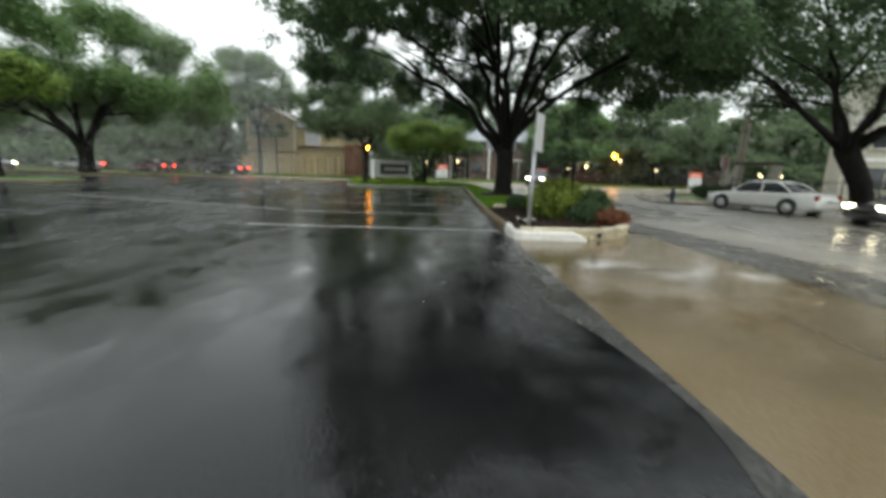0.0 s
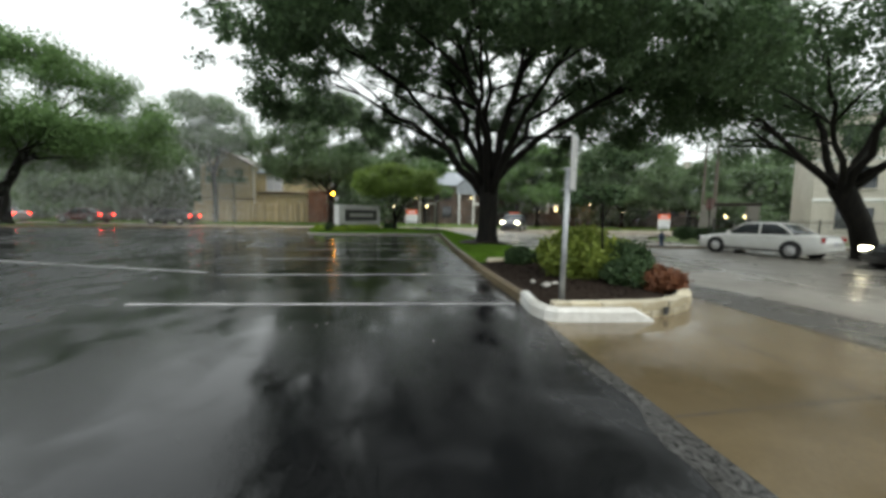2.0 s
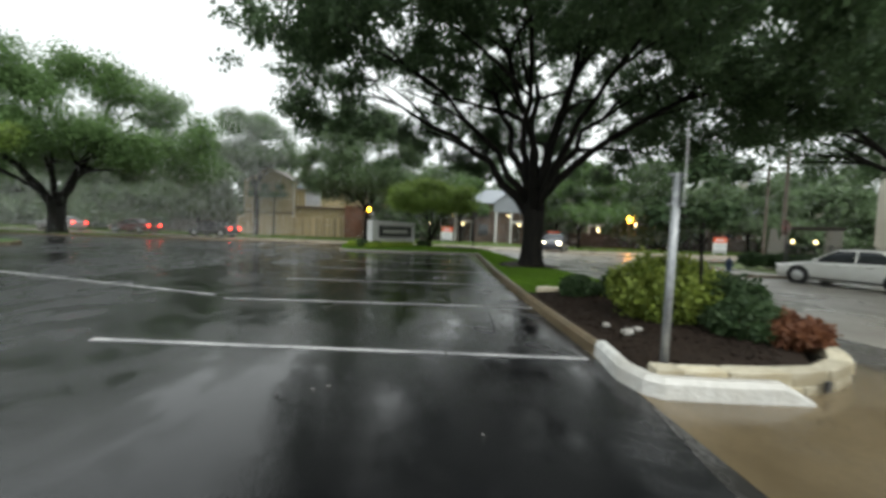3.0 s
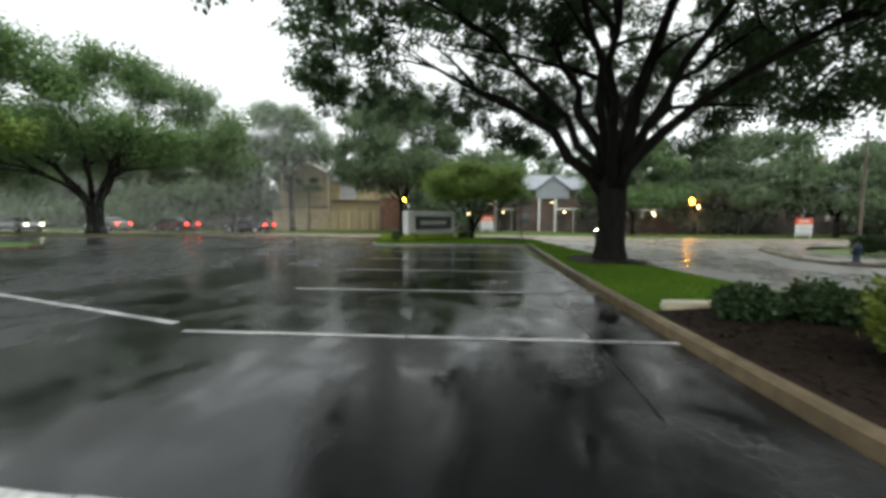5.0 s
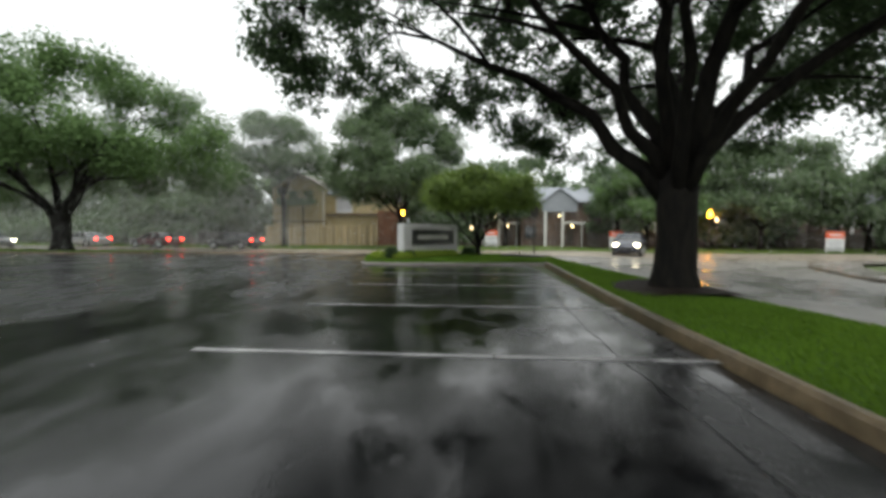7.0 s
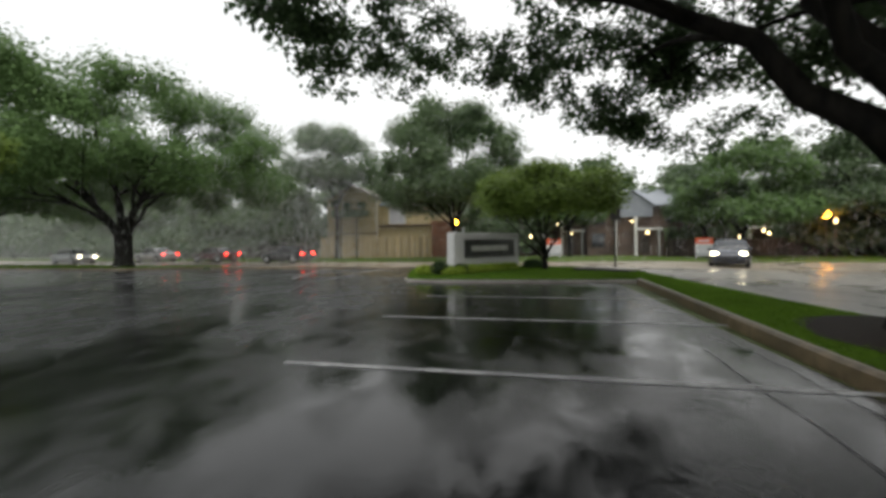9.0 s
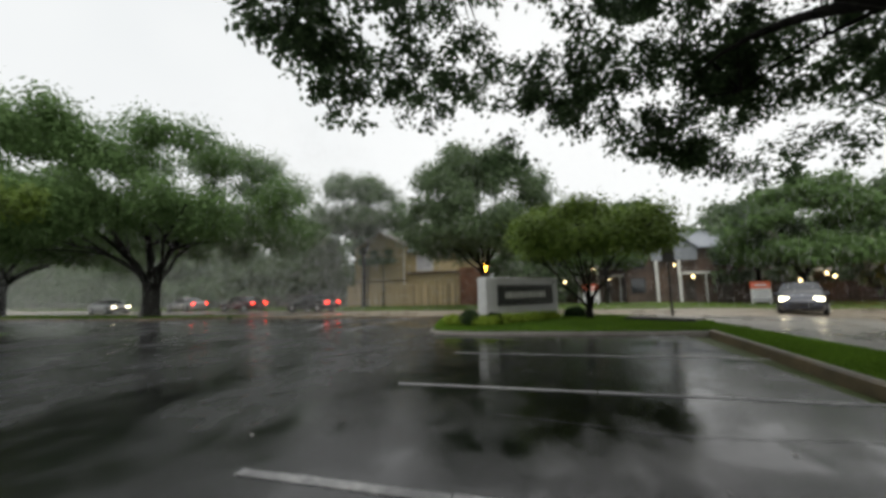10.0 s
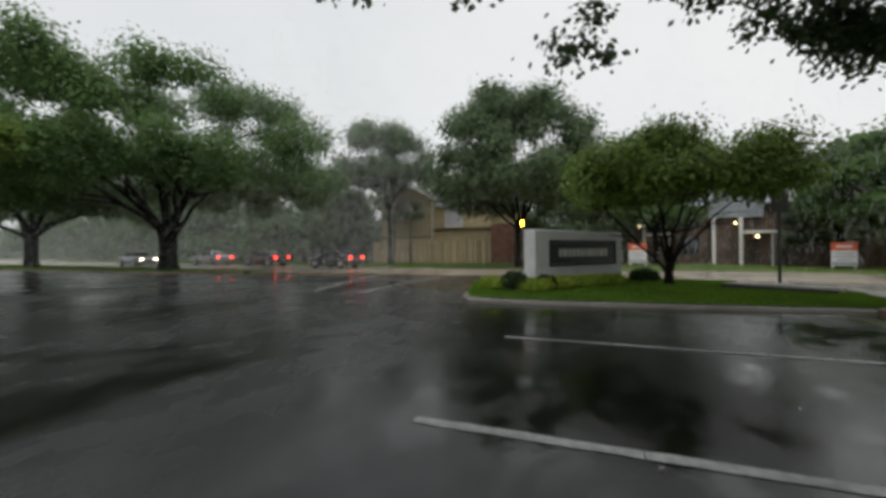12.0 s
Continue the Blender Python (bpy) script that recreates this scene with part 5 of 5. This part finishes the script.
gate_pillar(23.1, 30.0, "grey-white stucco gate pillar with a dark lintel at the apartment entrance")
for k in range(4):
    bush("clipped dark green hedge shrub beside the gate pillar", 20.6 + 1.15 * k, 29.0 - 0.5 * k, 0.75, 0.6, 0.75, HEDGE_DARK, 2600, 0.14, 50 + k, "hedge_shrub")


# ---- vehicles ----
def wheel(parent, x, y, r=0.34):
    s = 1 if y > 0 else -1
    w = part("wheel", Geo().lathe([(r * 0.55, -0.11), (r * 0.92, -0.11), (r, -0.07), (r, 0.07), (r * 0.92, 0.11), (r * 0.55, 0.11)], 20, "y", (x, y - s * 0.10, r))
             .mesh("tyre", RUBBER, True), parent)
    g = Geo().lathe([(r * 0.60, 0.006), (r * 0.62, 0.0), (r * 0.5, -0.03), (0.03, -0.02)], 20, "y", (x, y, r)) if s < 0 else \
        Geo().lathe([(0.03, 0.02), (r * 0.5, 0.03), (r * 0.62, 0.012), (r * 0.60, -0.006)], 20, "y", (x, y, r))
    rim = part("rim", g.mesh("rim", RIM, True), w)
    sp = Geo()
    for k in range(5):
        a = 2 * math.pi * k / 5
        sp.tube([(x + 0.03 * math.cos(a), y + s * 0.02, r + 0.03 * math.sin(a)), (x + r * 0.58 * math.cos(a), y + s * 0.022, r + r * 0.58 * math.sin(a))], 0.028, 5)
    rim.data = rim.data
    part("spokes", sp.mesh("spokes", RIM), w)


def interp(s, pts):
    for (a, va), (b, vb) in zip(pts, pts[1:]):
        if s <= b:
            return va + (vb - va) * (s - a) / (b - a)
    return pts[-1][1]


def loft(stations, section):
    """Joins cross-sections along x into one skin."""
    g, rings = Geo(), [section(s) for s in stations]
    k = len(rings[0])
    v = [p for r in rings for p in r]
    f = [[i * k + j, i * k + (j + 1) % k, (i + 1) * k + (j + 1) % k, (i + 1) * k + j] for i in range(len(rings) - 1) for j in range(k)]
    f += [list(range(k))[::-1], list(range((len(rings) - 1) * k, len(rings) * k))]
    return g.add(v, f)


def car(label, paint, x, y, rz, L=5.0, W=1.88, H=1.48, tall=False, heads=False, tails=False, group="cars on the wet streets", name="car"):
    c = thing(name, label, "car", x, y, land(x, y) + (0.05 if 36 < y < 60 else 0.004), rz, group=group)
    hood = [(0, 0.60), (0.03, 0.72), (0.10, 0.84), (0.27, 0.96), (0.5, 1.0), (0.8, 1.03), (0.93, 1.03), (0.985, 0.96), (1, 0.72)]
    if tall:
        hood = [(0, 0.66), (0.03, 0.80), (0.10, 0.96), (0.24, 1.06), (0.5, 1.08), (0.85, 1.10), (0.96, 1.10), (0.99, 1.02), (1, 0.76)]
    wide = [(0, 0.76), (0.04, 0.90), (0.12, 0.98), (0.3, 1.0), (0.8, 1.0), (0.94, 0.96), (1, 0.82)]
    low = [(0, 0.30), (0.06, 0.20), (0.9, 0.20), (1, 0.34)]

    def body(s):
        w, b, t = interp(s, wide) * W / 2, interp(s, low), interp(s, hood)
        half = [(w * 0.88, b), (w * 0.97, b + 0.10), (w, b + (t - b) * 0.45), (w * 0.985, t - 0.13), (w * 0.93, t - 0.03), (w * 0.55, t + 0.012)]
        px = L / 2 - s * L
        return [(px, a, z) for a, z in half] + [(px, 0, t + 0.018)] + [(px, -a, z) for a, z in half[::-1]]

    st = [0, 0.01, 0.03, 0.06, 0.1, 0.16, 0.22, 0.28, 0.36, 0.45, 0.55, 0.65, 0.74, 0.82, 0.88, 0.93, 0.96, 0.985, 1]
    part("body", loft(st, body).mesh("body", paint, True), c)
    roofline = [(0.27, 0.98), (0.40, H - 0.05), (0.5, H), (0.62, H - 0.01), (0.69, H - 0.06), (0.81, 1.04)]
    if tall:
        roofline = [(0.24, 1.06), (0.37, H - 0.06), (0.5, H), (0.75, H - 0.02), (0.90, H - 0.08), (0.975, 1.08)]

    def cabin(s, k=0.0, inset=0.0):
        w, t, b = interp(s, wide) * W / 2, interp(s, roofline), interp(s, hood)
        t = max(t, b + 0.01) + k
        f = min(1.0, (t - b) / (H - 1.0))
        px = L / 2 - s * L
        hw = w * (0.91 - 0.20 * f)
        half = [(w * 0.91 - inset, b - 0.03), (w * (0.91 - 0.11 * f), b + (t - b) * 0.55), (hw, t - 0.03), (hw * 0.8, t)]
        return [(px, a, z) for a, z in half] + [(px, -a, z) for a, z in half[::-1]]

    s0, s1 = roofline[0][0], roofline[-1][0]
    st2 = [s0 + (s1 - s0) * k / 14 for k in range(15)]
    part("cabin_glass", loft(st2, cabin).mesh("cabin_glass", GLASS, True), c, "dark glass")
    ra, rb = roofline[1][0] + 0.01, roofline[-2][0] - 0.005

    def roof(s):
        w, t, b = interp(s, wide) * W / 2, interp(s, roofline), interp(s, hood)
        hw = w * 0.725
        px = L / 2 - s * L
        half = [(hw, t - 0.075), (hw, t - 0.02), (hw * 0.82, t + 0.016), (hw * 0.3, t + 0.022)]
        return [(px, a, z) for a, z in half] + [(px, -a, z) for a, z in half[::-1]]

    part("roof", loft([ra + (rb - ra) * k / 8 for k in range(9)], roof).mesh("roof", paint, True), c)
    for sy in (1, -1):
        for a, b in ((s0 + 0.005, ra), (0.55, 0.545), (s1 - 0.01, rb)):
            ta, tb = interp(a, hood), interp(b, roofline)
            part("pillar", Geo().tube([(L / 2 - a * L, sy * W / 2 * 0.91, ta - 0.02), (L / 2 - (a + b) / 2 * L, sy * W / 2 * 0.83, (ta + tb) / 2), (L / 2 - b * L, sy * W / 2 * 0.735, tb - 0.03)],
                                 [0.05, 0.045, 0.045] if a > 0.6 else 0.032, 6).mesh("pillar", paint), c)
        part("side_mirror", Geo().box(L / 2 - 0.33 * L, L / 2 - 0.30 * L, sy * (W / 2 + 0.05) - 0.09, sy * (W / 2 + 0.05) + 0.09, 0.95, 1.09, 0.03).mesh("side_mirror", paint), c)
        for hx in (0.45, 0.64):
            part("door_handle", Geo().box(L / 2 - hx * L - 0.1, L / 2 - hx * L + 0.1, sy * (W / 2 * 0.985) - 0.012, sy * (W / 2 * 0.985) + 0.012, 0.84, 0.87, 0.006).mesh("door_handle", CHROME), c)
        part("sill_trim", Geo().box(-L * 0.24, L * 0.24, sy * W / 2 * 0.99 - 0.015, sy * W / 2 * 0.99 + 0.015, 0.27, 0.33, 0.008).mesh("sill_trim", RUBBER), c)
        for wx in (L * 0.305, -L * 0.295):
            yy = sy * (W / 2 - 0.005)
            part("wheel_arch", Geo().lathe([(0.41, -0.012), (0.41, 0.012)], 20, "y", (wx, yy, 0.36)).mesh("wheel_arch", RUBBER), c)
            wheel(c, wx, yy + sy * 0.02)
        hl = Geo().box(-0.06, 0.06, -0.19, 0.19, -0.075, 0.075, 0.03, pose(L / 2 - 0.14, sy * W * 0.34, 0.70 + 0.08 * tall, 0, -12, sy * -18))
        part("headlamp", hl.mesh("headlamp", HEAD_GLOW if heads else CHROME), c)
        tl = Geo().box(-0.07, 0.05, -0.16, 0.16, -0.11, 0.11, 0.03, pose(-L / 2 + 0.085, sy * W * 0.37, 0.84 + 0.06 * tall, 0, 0, sy * 14))
        part("tail_lamp", tl.mesh("tail_lamp", TAIL_GLOW if tails else RED_LENS), c, "red tail lamp")
    part("grille", Geo().box(L / 2 - 0.09, L / 2 + 0.006, -0.42, 0.42, 0.44, 0.62, 0.02).mesh("grille", RUBBER), c)
    part("bumper", Geo().box(-L / 2 - 0.03, -L / 2 + 0.12, -W * 0.40, W * 0.40, 0.36, 0.60, 0.04).mesh("bumper", paint), c)
    part("number_plate", Geo().box(-L / 2 - 0.037, -L / 2 - 0.031, -0.16, 0.16, 0.62, 0.76).mesh("number_plate", SIGN_GREY), c)
    return c


car("white four-door sedan with alloy wheels on the wet side street", CAR_WHITE, 17.5, 20.0, 106, 5.1, 1.9, 1.50)
car("black car with lit headlamps waiting on the side street", CAR_BLACK, 19.0, 14.6, 172, 4.7, 1.85, 1.5, heads=True)
car("dark navy car with bright headlamps turning in from the road", CAR_NAVY, 11.6, 40.0, -116, 4.6, 1.84, 1.58, True, heads=True)
car("dark car with glowing red tail lamps on the road", CAR_BLACK, -21.5, 45.4, 172, 4.7, 1.85, 1.5, tails=True)
car("dark red car with glowing tail lamps on the road", CAR_RED, -30.5, 47.0, 171, 4.7, 1.85, 1.5, tails=True)
car("silver car with glowing tail lamps on the road", CAR_SILVER, -39.5, 48.6, 171, 4.7, 1.85, 1.5, tails=True)
car("silver car with bright headlamps on the road", CAR_SILVER, -46.0, 45.2, -8, 4.7, 1.85, 1.5, heads=True)


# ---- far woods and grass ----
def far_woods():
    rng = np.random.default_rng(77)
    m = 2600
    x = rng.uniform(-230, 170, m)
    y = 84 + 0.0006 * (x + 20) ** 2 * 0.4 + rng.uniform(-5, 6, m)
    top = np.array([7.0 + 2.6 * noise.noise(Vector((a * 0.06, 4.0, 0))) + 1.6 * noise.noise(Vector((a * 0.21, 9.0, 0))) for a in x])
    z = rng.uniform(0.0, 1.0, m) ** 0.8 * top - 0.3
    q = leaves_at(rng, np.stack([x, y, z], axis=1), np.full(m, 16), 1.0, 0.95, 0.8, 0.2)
    tagged(new("far_woods", quads_mesh("far_woods", q, MIST_LEAF)), "distant belt of woods with rain haze put into the leaf colour", "woods", kind="stuff")


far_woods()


def grass_on(name, label, a, b, lift, crown, n, height, seed, keep=None):
    rng = np.random.default_rng(seed)
    ea, eb = np.array(along(a, 60)), np.array(along(b, 60))
    i = rng.integers(0, 60, n)
    f, s = rng.random(n)[:, None], rng.random(n)[:, None]
    p = ((ea[i] * (1 - f) + ea[i + 1] * f) * (1 - s) + (eb[i] * (1 - f) + eb[i + 1] * f) * s)
    z = np.array([land(*q) for q in p]) + lift + crown * np.sin(math.pi * s[:, 0]) - 0.01
    c = np.concatenate([p, z[:, None]], axis=1)
    if keep is not None:
        c = c[keep(c)]
    k = len(c)
    d = rng.normal(size=(k, 3)) * 0.45
    d[:, 2] = 1.0
    h = height * rng.uniform(0.5, 1.3, (k, 1))
    ang = rng.uniform(0, 2 * math.pi, k)
    w = np.stack([np.cos(ang), np.sin(ang), np.zeros(k)], axis=1) * 0.010
    tip = c + d * h
    q = np.stack([c - w, c + w, tip + w * 0.3, tip - w * 0.3], axis=1)
    tagged(new(name, quads_mesh(name, q, BLADE)), label, "grass", kind="stuff")


grass_on("grass", "short bright green lawn grass on the strip", [(2.66, 12.95), (2.75, 17.5), (2.98, 22.0), (3.18, 26.6)],
         [(5.42, 12.95), (5.35, 14.3), (4.85, 18.5), (4.42, 22.6), (4.0, 29.0)], 0.10, 0.06, 90000, 0.05, 3,
         lambda c: ((c[:, 0] - 4.1) / 1.0) ** 2 + ((c[:, 1] - 18.7) / 1.15) ** 2 > 1)
grass_on("grass", "short bright green lawn grass on the island", [(-4.4, 27.4), (-4.25, 26.7), (-3.9, 26.3), (-2.6, 26.15), (0.0, 26.37), (3.2, 26.65)],
         ISLAND_N, 0.10, 0.10, 110000, 0.06, 4)
grass_on("grass", "rough grass on the verge below the spreading oak", [(-60, 34.6), (-33, 33.5), (-21.6, 36.2)], [(-60, 43.4), (-33, 39.3), (-21.0, 37.5)], 0.10, 0, 30000, 0.10, 5)
grass_on("grass", "rough grass along the far side of the road", [(-90, 58.8), (-28, 49.0), (-10, 46.8), (60, 46.5)], [(-90, 62), (-28, 60), (-10, 60), (60, 60)], -0.06, 0, 60000, 0.14, 6)


def falling_rain():
    """Fine pale streaks of rain, added as haze over the far lot, the road and the verges, thicker towards the west."""
    rng = np.random.default_rng(101)
    n = 280000
    y = rng.uniform(31, 59, n)
    x = np.where(rng.random(n) < 0.88, rng.uniform(-80, -12, n) - 0.18 * (y - 31), rng.uniform(-24, 45, n))
    p = np.stack([x, y, 13 * rng.random(n) ** 1.15], axis=1)
    p = p[rng.random(n) < np.clip((p[:, 1] - 30.5) / 4, 0, 1)]
    k = len(p)
    ang = rng.uniform(0, math.pi, k)
    side = np.stack([np.cos(ang), np.sin(ang), np.zeros(k)], axis=1) * 0.0024
    fall = np.array([0.03, 0.01, 0.26]) * rng.uniform(0.6, 1.3, (k, 1))
    q = np.stack([p - side, p + side, p + side * 0.7 + fall, p - side * 0.7 + fall], axis=1)
    tagged(new("falling_rain", quads_mesh("falling_rain", q, RAIN)), "fine pale rain streaks added as haze over the road and far lot", "rain", kind="stuff")


falling_rain()


def fallen_leaves():
    rng = np.random.default_rng(91)
    n = 36
    c = np.stack([rng.uniform(-4, 5.2, n), rng.uniform(1.5, 24, n), np.full(n, 0.008)], axis=1)
    c = c[(c[:, 0] < 2.35) | (c[:, 1] < 7.5)]
    q = leaves_at(rng, c, np.ones(len(c), dtype=int), 0.001, 0.055, 0.2, 0.0)
    q[:, :, 2] = 0.009 + np.abs(q[:, :, 2] - 0.008) * 0.25
    tagged(new("fallen_leaves", quads_mesh("fallen_leaves", q, ROCK)), "small pale fallen leaves stuck to the wet pavement", "leaves", kind="stuff")


fallen_leaves()
